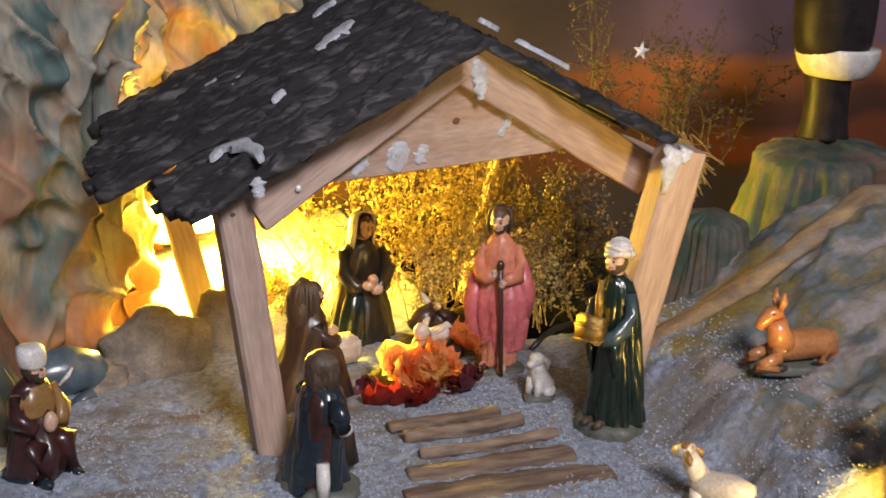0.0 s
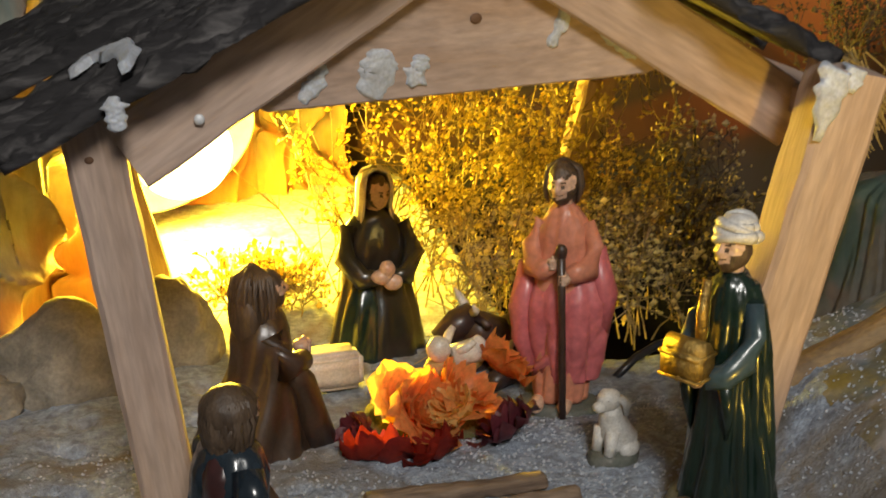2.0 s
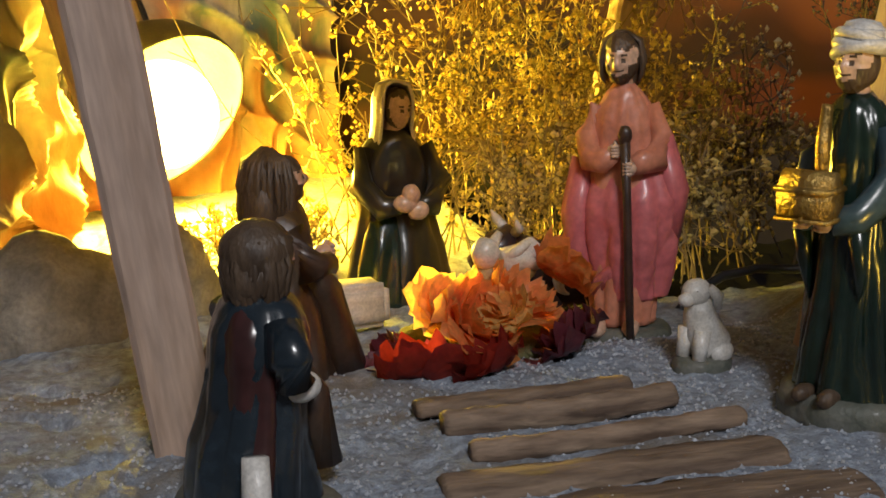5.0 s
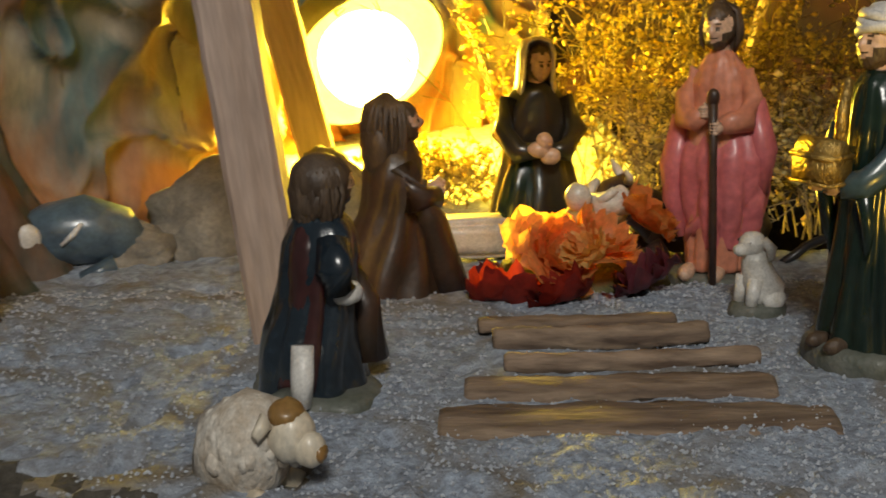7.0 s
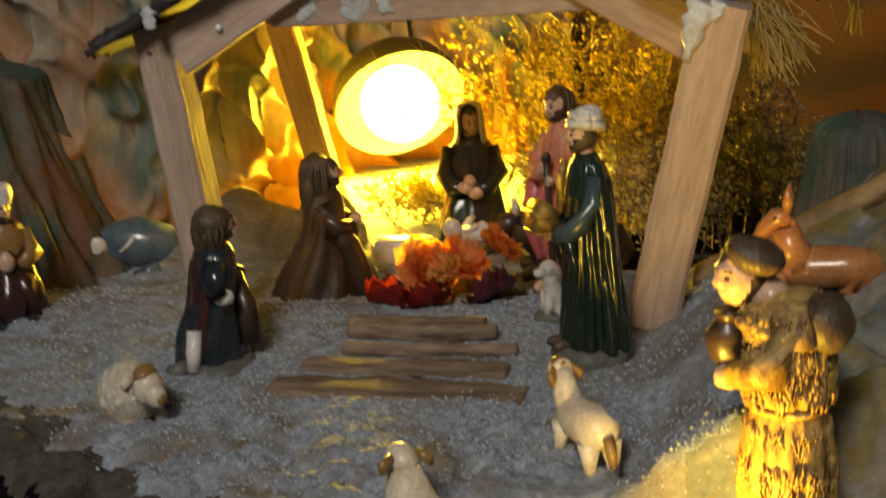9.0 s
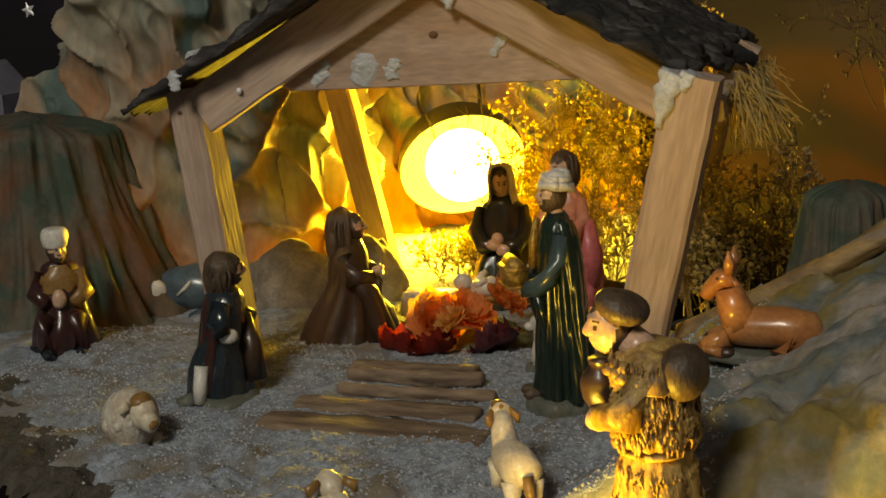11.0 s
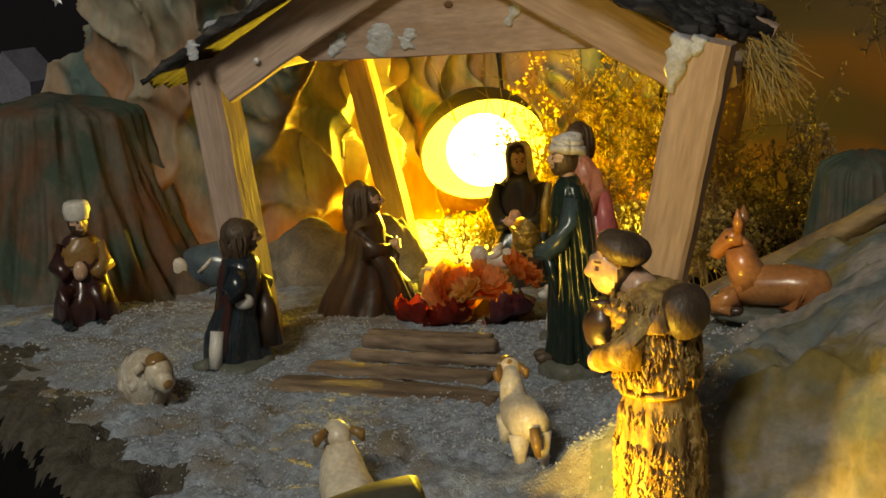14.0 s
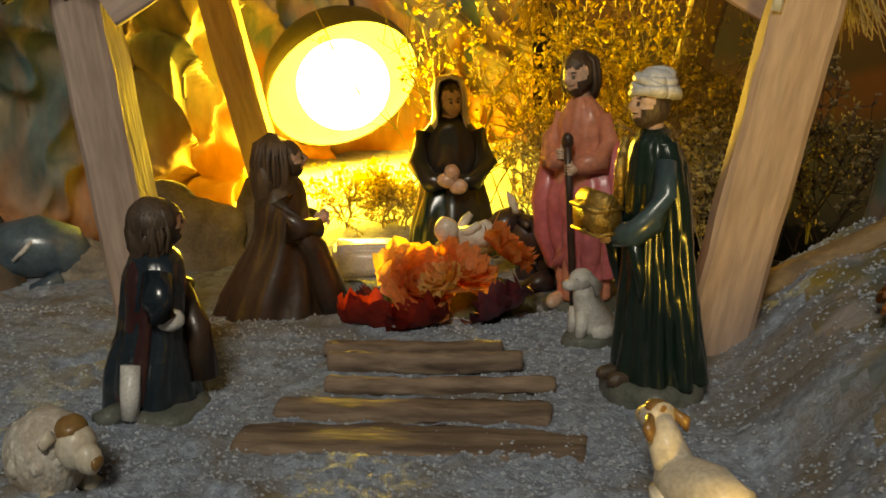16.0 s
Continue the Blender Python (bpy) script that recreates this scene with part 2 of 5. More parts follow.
def backdrop_material():
    """A printed dusk, violet above, with blurred orange and red blocks. Its value drops to near black behind the
    stable.
    """
    m = bpy.data.materials.new("dusk_cloth")
    m.use_nodes = True
    n, l = m.node_tree.nodes, m.node_tree.links
    b = n["Principled BSDF"]
    b.inputs["Roughness"].default_value = 0.9
    tc, sp = n.new("ShaderNodeTexCoord"), n.new("ShaderNodeSeparateXYZ")
    l.new(tc.outputs["Object"], sp.inputs[0])

    def soft(scale, lo, hi, to_lo, to_hi):
        t, r = n.new("ShaderNodeTexNoise"), n.new("ShaderNodeMapRange")
        t.inputs["Scale"].default_value, t.inputs["Detail"].default_value = scale, 1.5
        l.new(tc.outputs["Object"], t.inputs["Vector"])
        r.inputs["From Min"].default_value, r.inputs["From Max"].default_value = lo, hi
        r.inputs["To Min"].default_value, r.inputs["To Max"].default_value = to_lo, to_hi
        l.new(t.outputs[0], r.inputs["Value"])
        return r.outputs[0]

    def times(p, q, op="MULTIPLY"):
        x = n.new("ShaderNodeMath")
        x.operation = op
        l.new(p, x.inputs[0])
        l.new(q, x.inputs[1])
        return x.outputs[0]

    z = times(sp.outputs["Z"], soft(9.0, 0.3, 0.7, -0.018, 0.018), "ADD")
    mr = n.new("ShaderNodeMapRange")
    mr.inputs["From Min"].default_value, mr.inputs["From Max"].default_value = -0.10, 0.25
    l.new(z, mr.inputs["Value"])
    cr = n.new("ShaderNodeValToRGB")
    e = cr.color_ramp.elements
    e[0].position, e[0].color = 0.0, (0.05, 0.035, 0.06, 1)
    e[1].position, e[1].color = 1.0, (0.16, 0.11, 0.24, 1)
    for p, c in ((0.22, (0.06, 0.045, 0.12)), (0.28, (0.10, 0.04, 0.06)), (0.32, (0.30, 0.06, 0.03)), (0.39, (0.32, 0.07, 0.03)), (0.43, (0.10, 0.03, 0.03)), (0.50, (0.16, 0.045, 0.03)), (0.56, (0.46, 0.14, 0.05)), (0.63, (0.50, 0.17, 0.06)), (0.68, (0.18, 0.11, 0.20))):
        k = e.new(p)
        k.color = (*c, 1)
    l.new(mr.outputs[0], cr.inputs[0])
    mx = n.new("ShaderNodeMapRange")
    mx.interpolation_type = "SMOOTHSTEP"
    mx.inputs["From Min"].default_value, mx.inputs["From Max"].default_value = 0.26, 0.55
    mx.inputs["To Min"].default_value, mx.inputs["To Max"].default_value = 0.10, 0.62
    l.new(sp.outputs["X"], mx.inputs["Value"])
    hs = n.new("ShaderNodeHueSaturation")
    l.new(cr.outputs[0], hs.inputs["Color"])
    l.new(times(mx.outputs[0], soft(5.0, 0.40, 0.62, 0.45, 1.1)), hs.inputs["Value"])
    l.new(hs.outputs[0], b.inputs["Base Color"])
    return m


MAT["dusk"] = backdrop_material()


# ---- mesh helpers ----
def part(name, bm, mats, parent=None, label="", smooth=True, m=None):
    """Links a bmesh as one mesh object, under a thing or a part."""
    me = bpy.data.meshes.new(name)
    bm.normal_update()
    bm.to_mesh(me)
    bm.free()
    for k in (mats if isinstance(mats, (list, tuple)) else [mats]):
        me.materials.append(MAT[k])
    if smooth:
        me.polygons.foreach_set("use_smooth", [True] * len(me.polygons))
    ob = new(name, me)
    if parent:
        ob.parent = parent
    if m is not None:
        ob.matrix_basis = m
    if label:
        ob["label"] = label
    return ob


def thing(name, m, label, category, group="", kind=""):
    ob = new(name)
    ob.empty_display_size = 0.01
    ob.matrix_world = m
    return tagged(ob, label, category, group, kind)


def S(a, b, x):
    """Smooth step from 0 at a to 1 at b."""
    t = min(1.0, max(0.0, (x - a) / (b - a)))
    return t * t * (3 - 2 * t)


def fbm(x, y, z=0.0, octaves=4):
    return noise.fractal(Vector((x, y, z)), 1.0, 2.0, octaves)


def paint(faces, mi):
    for f in faces:
        f.material_index = mi


def ball(bm, c, r, mi=0, m=None, seg=16, rings=10):
    """An ellipsoid with radii r at c."""
    r = r if isinstance(r, (tuple, list)) else (r, r, r)
    mm = Matrix.Translation(c) @ (m or Matrix()) @ Matrix.Diagonal((*r, 1))
    g = bmesh.ops.create_uvsphere(bm, u_segments=seg, v_segments=rings, radius=1.0, matrix=mm)
    paint({f for v in g["verts"] for f in v.link_faces}, mi)
    return g["verts"]


def robe(bm, secs, mi=0, seg=36, folds=9, phase=0.0):
    """A lofted closed body: sections of (z, cx, cy, rx, ry, fold depth)."""
    rings = []
    for k, (z, cx, cy, rx, ry, fd) in enumerate(secs):
        ring = []
        for j in range(seg):
            a = 2 * math.pi * j / seg
            sweep = 26 * z * math.sin(a + phase)
            g1 = 2 * abs(math.sin(0.5 * folds * a + phase + sweep)) ** 0.55 - 1.3
            g2 = 2 * abs(math.sin(0.5 * (folds - 4) * a + 1.3 * phase - 40 * z)) ** 0.7 - 1.2
            q = 1 + 1.5 * fd * (0.65 * g1 + 0.45 * g2)
            ring.append(bm.verts.new((cx + rx * q * math.cos(a), cy + ry * q * math.sin(a), z)))
        rings.append(ring)
    fs = []
    for a, b in zip(rings, rings[1:]):
        for j in range(seg):
            fs.append(bm.faces.new((a[j], a[(j + 1) % seg], b[(j + 1) % seg], b[j])))
    fs.append(bm.faces.new(rings[0][::-1]))
    fs.append(bm.faces.new(rings[-1]))
    paint(fs, mi)


def dense(secs, n=22):
    """Smoothly resampled sections."""
    out = []
    a = np.array(secs, float)
    t = np.linspace(0, len(a) - 1, n)
    for v in t:
        i = min(int(v), len(a) - 2)
        u = v - i
        p0, p1, p2, p3 = a[max(i - 1, 0)], a[i], a[i + 1], a[min(i + 2, len(a) - 1)]
        out.append(tuple(0.5 * (2 * p1 + (p2 - p0) * u + (2 * p0 - 5 * p1 + 4 * p2 - p3) * u * u + (3 * p1 - p0 - 3 * p2 + p3) * u ** 3)))
    return out


def limb(bm, pts, radii, mi=0, seg=10):
    """A tapered tube along a polyline, closed at the ends."""
    pts = [Vector(p) for p in pts]
    rings = []
    up = Vector((0.13, 0.31, 0.94))
    for k, p in enumerate(pts):
        d = (pts[min(k + 1, len(pts) - 1)] - pts[max(k - 1, 0)]).normalized()
        s = d.cross(up)
        if s.length < 0.05:
            s = d.cross(Vector((1, 0, 0)))
        s.normalize()
        t = d.cross(s)
        r = radii[k] if isinstance(radii, (list, tuple)) else radii
        rings.append([bm.verts.new(p + (s * math.cos(2 * math.pi * j / seg) + t * math.sin(2 * math.pi * j / seg)) * r) for j in range(seg)])
    fs = []
    for a, b in zip(rings, rings[1:]):
        for j in range(seg):
            fs.append(bm.faces.new((a[j], a[(j + 1) % seg], b[(j + 1) % seg], b[j])))
    fs.append(bm.faces.new(rings[0][::-1]))
    fs.append(bm.faces.new(rings[-1]))
    paint(fs, mi)


def rough(bm, amount, freq, seed=0.0):
    bm.normal_update()
    for v in bm.verts:
        v.co += v.normal * amount * noise.noise(v.co * freq + Vector((seed, seed * 1.7, 0)))


def timber(name, p0, p1, w, d, parent, mat="pine", roll=0.0, uneven=0.0009, cuts=12, label="", seed=1.0, side=(0, 1, 0)):
    """A sawn batten from p0 to p1, w wide and d deep, with slightly worn, uneven edges; the grain runs along local z."""
    p0, p1 = Vector(p0), Vector(p1)
    ax = (p1 - p0)
    L = ax.length
    z = ax.normalized()
    y = Vector(side)
    y = (y - z * y.dot(z)).normalized()
    x = y.cross(z)
    m = Matrix((x, y, z)).transposed().to_4x4()
    m.translation = p0
    bm = bmesh.new()
    c = min(w, d) * 0.10
    prof = [(-w / 2 + c, -d / 2), (w / 2 - c, -d / 2), (w / 2, -d / 2 + c), (w / 2, d / 2 - c), (w / 2 - c, d / 2), (-w / 2 + c, d / 2), (-w / 2, d / 2 - c), (-w / 2, -d / 2 + c)]
    rings = []
    for k in range(cuts + 1):
        q = L * k / cuts
        ring = []
        for (a, b) in prof:
            e = uneven * noise.noise(Vector((a * 90 + seed * 7, b * 90, q * 60 + seed)))
            g = uneven * noise.noise(Vector((a * 90 - seed * 3, b * 90 + 5, q * 45 + seed)))
            ring.append(bm.verts.new((a + e, b + g, q)))
        rings.append(ring)
    for r0, r1 in zip(rings, rings[1:]):
        for j in range(8):
            bm.faces.new((r0[j], r0[(j + 1) % 8], r1[(j + 1) % 8], r1[j]))
    bm.faces.new(rings[0][::-1])
    bm.faces.new(rings[-1])
    bmesh.ops.rotate(bm, verts=bm.verts, cent=(0, 0, 0), matrix=Matrix.Rotation(radians(roll), 3, "Z"))
    return part(name, bm, mat, parent, label, smooth=False, m=(parent.matrix_world.inverted() @ m) if parent else m)


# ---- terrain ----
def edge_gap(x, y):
    """How far a point lies beyond the ragged line where the near left ground turns dark."""
    return (-0.137 - x) * 0.61 + (-0.195 - y) * 0.79 + 0.005 * fbm(x * 9, y * 9, 6.0) - 0.010


def height(x, y):
    h = -0.010 * S(0.03, 0.12, y)
    ridge = S(0.112, 0.175, x + 0.010 * fbm(y * 18, 3.0))
    front = S(-0.236, -0.210, y + 0.018 * fbm(x * 14, 7.0) + 0.02 * S(0.24, 0.3, x))
    h += 0.040 * ridge * front * S(0.15, 0.05, y)
    h += 0.075 * S(0.175, 0.35, x + 0.1 * (y + 0.05)) * front * S(0.16, 0.07, y)
    h -= 0.09 * S(0.15, 0.20, y) * S(0.06, 0.11, x)
    h -= 0.016 * S(-0.20, -0.36, y)
    rocky = S(0.16, 0.21, x)
    h -= 0.09 * S(0.008, 0.075, edge_gap(x, y))
    n = fbm(x * 26, y * 26, 1.0, 5)
    h += (0.0022 + 0.008 * rocky) * n
    h += (0.0016 * noise.noise(Vector((x * 120, y * 120, 2))) + 0.0008 * noise.noise(Vector((x * 260, y * 260, 5)))) * (1 - rocky)
    h += 0.0050 * fbm(x * 60, y * 60, 8.0) * S(-0.09, -0.17, y)
    dents = noise.noise(Vector((x * 52, y * 52, 9)))
    h -= 0.006 * S(0.25, 0.6, dents) * S(0.02, -0.05, x - 0.02) * S(-0.03, -0.12, x)
    h -= 0.007 * S(0.10, 0.5, dents) * S(-0.13, -0.2, y)
    h += 0.006 * noise.ridged_multi_fractal(Vector((x * 13, y * 13, 0)), 1.0, 2.0, 4, 1.0, 2.0) * rocky * S(-0.26, -0.2, y)
    return h


def axis(lo, hi, f0, f1, coarse, fine):
    a = list(np.arange(lo, f0, coarse)) + list(np.arange(f0, f1, fine)) + list(np.arange(f1, hi + coarse, coarse))
    return a


def build_ground():
    xs = axis(-1.2, 1.2, -0.34, 0.40, 0.02, 0.0030)
    ys = axis(-1.0, 0.72, -0.36, 0.20, 0.02, 0.0030)
    verts = [(x, y, height(x, y)) for y in ys for x in xs]
    nx = len(xs)
    faces = [(j * nx + i, j * nx + i + 1, (j + 1) * nx + i + 1, (j + 1) * nx + i) for j in range(len(ys) - 1) for i in range(nx - 1)]
    me = bpy.data.meshes.new("ground")
    me.from_pydata(verts, [], faces)
    me.materials.append(MAT["grit"])
    me.materials.append(MAT["rockgrey"])
    me.materials.append(MAT["matteblack"])
    me.materials.append(MAT["shadedgrit"])
    idx = np.zeros(len(faces), dtype=np.int32)
    k = 0
    for j in range(len(ys) - 1):
        for i in range(nx - 1):
            x, y = xs[i], ys[j]
            edge = x + 0.016 * fbm(x * 30, y * 30, 4.0)
            if edge > 0.158 + 0.25 * max(0.0, y + 0.02) or (y < -0.215 and edge > 0.135):
                idx[k] = 1
            # shade over the near left grit, put into the face colour
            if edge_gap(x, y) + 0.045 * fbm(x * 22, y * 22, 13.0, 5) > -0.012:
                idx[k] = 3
            # plain black farther past the line, and on the sunken ground behind at right
            if edge_gap(x, y) + 0.012 * fbm(x * 40, y * 40, 15.0) > 0.022 or (y > 0.165 and x > 0.08):
                idx[k] = 2
            k += 1
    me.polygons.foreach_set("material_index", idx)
    me.polygons.foreach_set("use_smooth", [True] * len(faces))
    return tagged(new("ground", me), "grey grit-strewn ground of the nativity landscape", "ground", kind="structure")


build_ground()


def build_grit():
    rng = np.random.default_rng(5)
    n = 26000
    verts, faces = [], []
    o = np.array([(1, 0, 0), (-1, 0, 0), (0, 1, 0), (0, -1, 0), (0, 0, 1), (0, 0, -1)], float)
    fo = [(0, 2, 4), (2, 1, 4), (1, 3, 4), (3, 0, 4), (2, 0, 5), (1, 2, 5), (3, 1, 5), (0, 3, 5)]
    for i in range(n):
        x, y = rng.uniform(-0.30, 0.20), rng.uniform(-0.34, 0.10)
        if edge_gap(x, y) > -0.004 - 0.06 * rng.random():
            continue
        if fbm(x * 12, y * 12, 3.0) < rng.uniform(-0.6, 0.3):
            continue
        r = rng.uniform(0.0003, 0.0011)
        p = o * r * rng.uniform(0.6, 1.3, (6, 3)) + np.array((x, y, height(x, y) + r * 0.3))
        b = len(verts)
        verts.extend(map(tuple, p))
        faces.extend(tuple(b + q for q in f) for f in fo)
    me = bpy.data.meshes.new("grit_grains")
    me.from_pydata(verts, [], faces)
    me.materials.append(MAT["grain"])
    tagged(new("grit_grains", me), "loose pale grey grit scattered on the ground", "grit", kind="stuff")


build_grit()

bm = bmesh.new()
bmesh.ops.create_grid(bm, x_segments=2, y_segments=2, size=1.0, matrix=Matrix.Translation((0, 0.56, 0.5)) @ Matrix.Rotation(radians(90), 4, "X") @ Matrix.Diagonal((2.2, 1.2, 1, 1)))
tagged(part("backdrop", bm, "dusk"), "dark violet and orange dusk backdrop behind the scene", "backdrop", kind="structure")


def fold_wall(name, line, tops, lean, mat, label, seed, depth=0.022, nu=150, nv=60, foot=-0.03, freq=9.0, thick=0.03):
    """A crumpled painted-paper mountain: a sheet that follows a plan line, with deep upright folds, turned over at the top."""
    line = [Vector((*p, 0)) for p in line]
    lens = [0.0]
    for a, b in zip(line, line[1:]):
        lens.append(lens[-1] + (b - a).length)
    bm = bmesh.new()
    grid = []
    for i in range(nu + 1):
        s = lens[-1] * i / nu
        k = max(j for j in range(len(line) - 1) if lens[j] <= s + 1e-9)
        u = (s - lens[k]) / (lens[k + 1] - lens[k])
        p = line[k].lerp(line[k + 1], u)
        top = tops[k] * (1 - S(0, 1, u)) + tops[k + 1] * S(0, 1, u)
        top += 0.014 * fbm(s * 22 + seed, seed)
        t = (line[k + 1] - line[k]).normalized()
        nrm = Vector((t.y, -t.x, 0))
        col = []
        for j in range(nv + 1):
            v = j / nv
            z = foot + (top - foot) * min(1.0, v / 0.88)
            warp = 0.030 * fbm(s * 9 + seed, z * 9, seed, 3)
            sway = s + warp + 0.30 * z * math.sin(s * 9 + seed)
            r = (1 - abs(noise.noise(Vector((sway * freq, z * freq * 0.30, seed))))) ** 3
            r2 = (1 - abs(noise.noise(Vector(((sway - 0.25 * z) * freq * 2.3, z * freq * 0.55, seed + 3))))) ** 4
            r3 = (1 - abs(noise.noise(Vector(((s + 0.9 * z) * 24, (z - 0.6 * s) * 15, seed + 7))))) ** 8
            off = depth * (1.15 * r + 0.60 * r2 + 0.42 * r3 + 0.05 * noise.noise(Vector((s * 60, z * 40, seed))) - 0.9) - lean * max(0.0, z)
            if v > 0.88:
                off -= thick * (v - 0.88) / 0.12
                z -= 0.008 * ((v - 0.88) / 0.12) ** 2
            col.append(bm.verts.new((p.x + nrm.x * off, p.y + nrm.y * off, z)))
        grid.append(col)
    for a, b in zip(grid, grid[1:]):
        for j in range(nv):
            bm.faces.new((a[j], b[j], b[j + 1], a[j + 1]))
    ob = part(name, bm, mat)
    return tagged(ob, label, "mountain")


fold_wall("mountain", [(-0.44, 0.20), (-0.33, 0.170), (-0.270, 0.195), (-0.212, 0.232), (-0.186, 0.270), (-0.178, 0.33), (-0.185, 0.41), (-0.14, 0.48), (-0.05, 0.50), (0.02, 0.53)], [0.16, 0.25, 0.30, 0.33, 0.33, 0.33, 0.33, 0.33, 0.30, 0.24], 0.03, "rockrust", "tall crumpled paper mountain painted cream, green and rust", 8.4, depth=0.032, nu=420, nv=120)


def draped_cone(c, top, base, h, seed, label, mat="rockdark", flat=0.012, waves=3.4):
    """A paper rock draped in deep upright folds over a stump."""
    bm = bmesh.new()
    seg, nv = 180, 40
    rings = []
    for i in range(nv + 1):
        v = i / nv
        ring = []
        for j in range(seg):
            a = 2 * math.pi * j / seg
            q = Vector((math.cos(a) * waves + seed, math.sin(a) * waves, v * 0.8))
            fold = noise.ridged_multi_fractal(q, 0.9, 2.1, 4, 1.0, 2.0) - 1.0
            r = top + (base - top) * (1 - v) ** 1.5
            if v > 0.93:
                r *= 1 - 0.75 * ((v - 0.93) / 0.07) ** 2
            r *= 1 + 0.20 * fold * (1 - 0.5 * v) + 0.08 * noise.noise(q * 2.3)
            z = h * v * (1 + 0.07 * noise.noise(Vector((math.cos(a) + seed, math.sin(a), 3)))) - 0.035 * (1 - v)
            ring.append(bm.verts.new((r * math.cos(a), r * math.sin(a), z)))
        rings.append(ring)
    for a, b in zip(rings, rings[1:]):
        for j in range(seg):
            bm.faces.new((a[j], a[(j + 1) % seg], b[(j + 1) % seg], b[j]))
    bm.faces.new(rings[-1])
    return tagged(part("rock_cone", bm, mat, m=pose(*c)), label, "rock")


draped_cone((-0.392, 0.155, -0.005), 0.064, 0.135, 0.148, 3.1, "green and brown draped paper rock behind the seated figure", waves=5.2)
draped_cone((0.236, 0.092, 0.0), 0.026, 0.058, 0.105, 1.7, "grey-green draped paper rock beside the stable")
draped_cone((0.440, 0.235, -0.01), 0.062, 0.105, 0.122, 5.9, "broad painted paper rock under the black jar")
draped_cone((0.350, 0.150, -0.01), 0.020, 0.060, 0.060, 9.3, "low green paper rock between the taller ones")



def boulder(name, c, r, mat, label, seed, category="rock"):
    bm = bmesh.new()
    bmesh.ops.create_icosphere(bm, subdivisions=4, radius=1.0)
    for v in bm.verts:
        d = v.co.copy()
        k = 1 + 0.25 * fbm(d.x * 1.3 + seed, d.y * 1.3, d.z * 1.3, 3) + 0.05 * noise.noise(d * 6 + Vector((seed, 0, 0)))
        v.co = Vector((d.x * r[0], d.y * r[1], d.z * r[2])) * k
    return tagged(part(name, bm, mat, m=pose(*c)), label, category)


boulder("stone", (-0.190, 0.187, 0.0), (0.044, 0.026, 0.034), "stone", "grey-brown modelled stone at the mountain's foot", 1.0)
boulder("stone", (-0.235, 0.165, -0.006), (0.022, 0.018, 0.014), "stone", "low grey stone beside the larger one", 4.0)
boulder("stone", (-0.132, 0.215, 0.0), (0.024, 0.018, 0.036), "stone", "small brown stone against the stable post", 6.0)

# ---- stable ----
stable = thing("stable", pose(0, 0, 0), "open wooden stable with a black bark roof and pine posts", "stable")
timber("post", (-0.139, 0.002, -0.01), (-0.1625, 0.008, 0.180), 0.0225, 0.028, stable, seed=1.0)
timber("post", (0.1165, 0.015, 0.0), (0.158, 0.011, 0.182), 0.029, 0.026, stable, seed=2.0)
timber("post", (-0.134, 0.253, -0.015), (-0.176, 0.263, 0.170), 0.021, 0.018, stable, seed=3.0)
timber("post", (0.098, 0.262, -0.015), (0.142, 0.262, 0.17), 0.021, 0.018, stable, seed=4.0)


def gy(x):
    return 0.024 + 0.2 * x


timber("rafter", (-0.010, gy(-0.01), 0.250), (-0.150, gy(-0.15) + 0.004, 0.166), 0.030, 0.011, stable, seed=5.0)
timber("rafter", (-0.006, gy(-0.006), 0.251), (0.156, gy(0.156) + 0.003, 0.150), 0.030, 0.011, stable, seed=6.0)


def gable_board():
    bm = bmesh.new()
    prof = [(-0.094, 0.176), (0.079, 0.176), (0.102, 0.184), (0.004, 0.244), (-0.016, 0.244), (-0.110, 0.188)]
    f = [bm.verts.new((x, gy(x) + 0.0062, z)) for x, z in prof]
    b = [bm.verts.new((x, gy(x) + 0.0142, z)) for x, z in prof]
    bm.faces.new(f)
    bm.faces.new(b[::-1])
    for j in range(len(f)):
        bm.faces.new((f[j], b[j], b[(j + 1) % len(f)], f[(j + 1) % len(f)]))
    bmesh.ops.recalc_face_normals(bm, faces=bm.faces)
    bmesh.ops.bevel(bm, geom=bm.edges[:], offset=0.0008, segments=1, affect="EDGES")
    part("gable_board", bm, "pine_h", stable, smooth=False)


gable_board()
timber("side_beam", (-0.162, 0.012, 0.172), (-0.176, 0.255, 0.172), 0.014, 0.018, stable, seed=7.0, side=(1, 0, 0))
timber("side_beam", (0.162, 0.022, 0.160), (0.152, 0.272, 0.160), 0.014, 0.018, stable, seed=8.0, side=(1, 0, 0))
timber("back_beam", (-0.180, 0.250, 0.176), (0.150, 0.258, 0.172), 0.016, 0.012, stable, seed=9.0)
timber("rafter", (-0.006, 0.248, 0.250), (-0.190, 0.248, 0.163), 0.022, 0.011, stable, seed=10.0)
timber("rafter", (-0.006, 0.248, 0.250), (0.160, 0.255, 0.163), 0.022, 0.011, stable, seed=11.0)


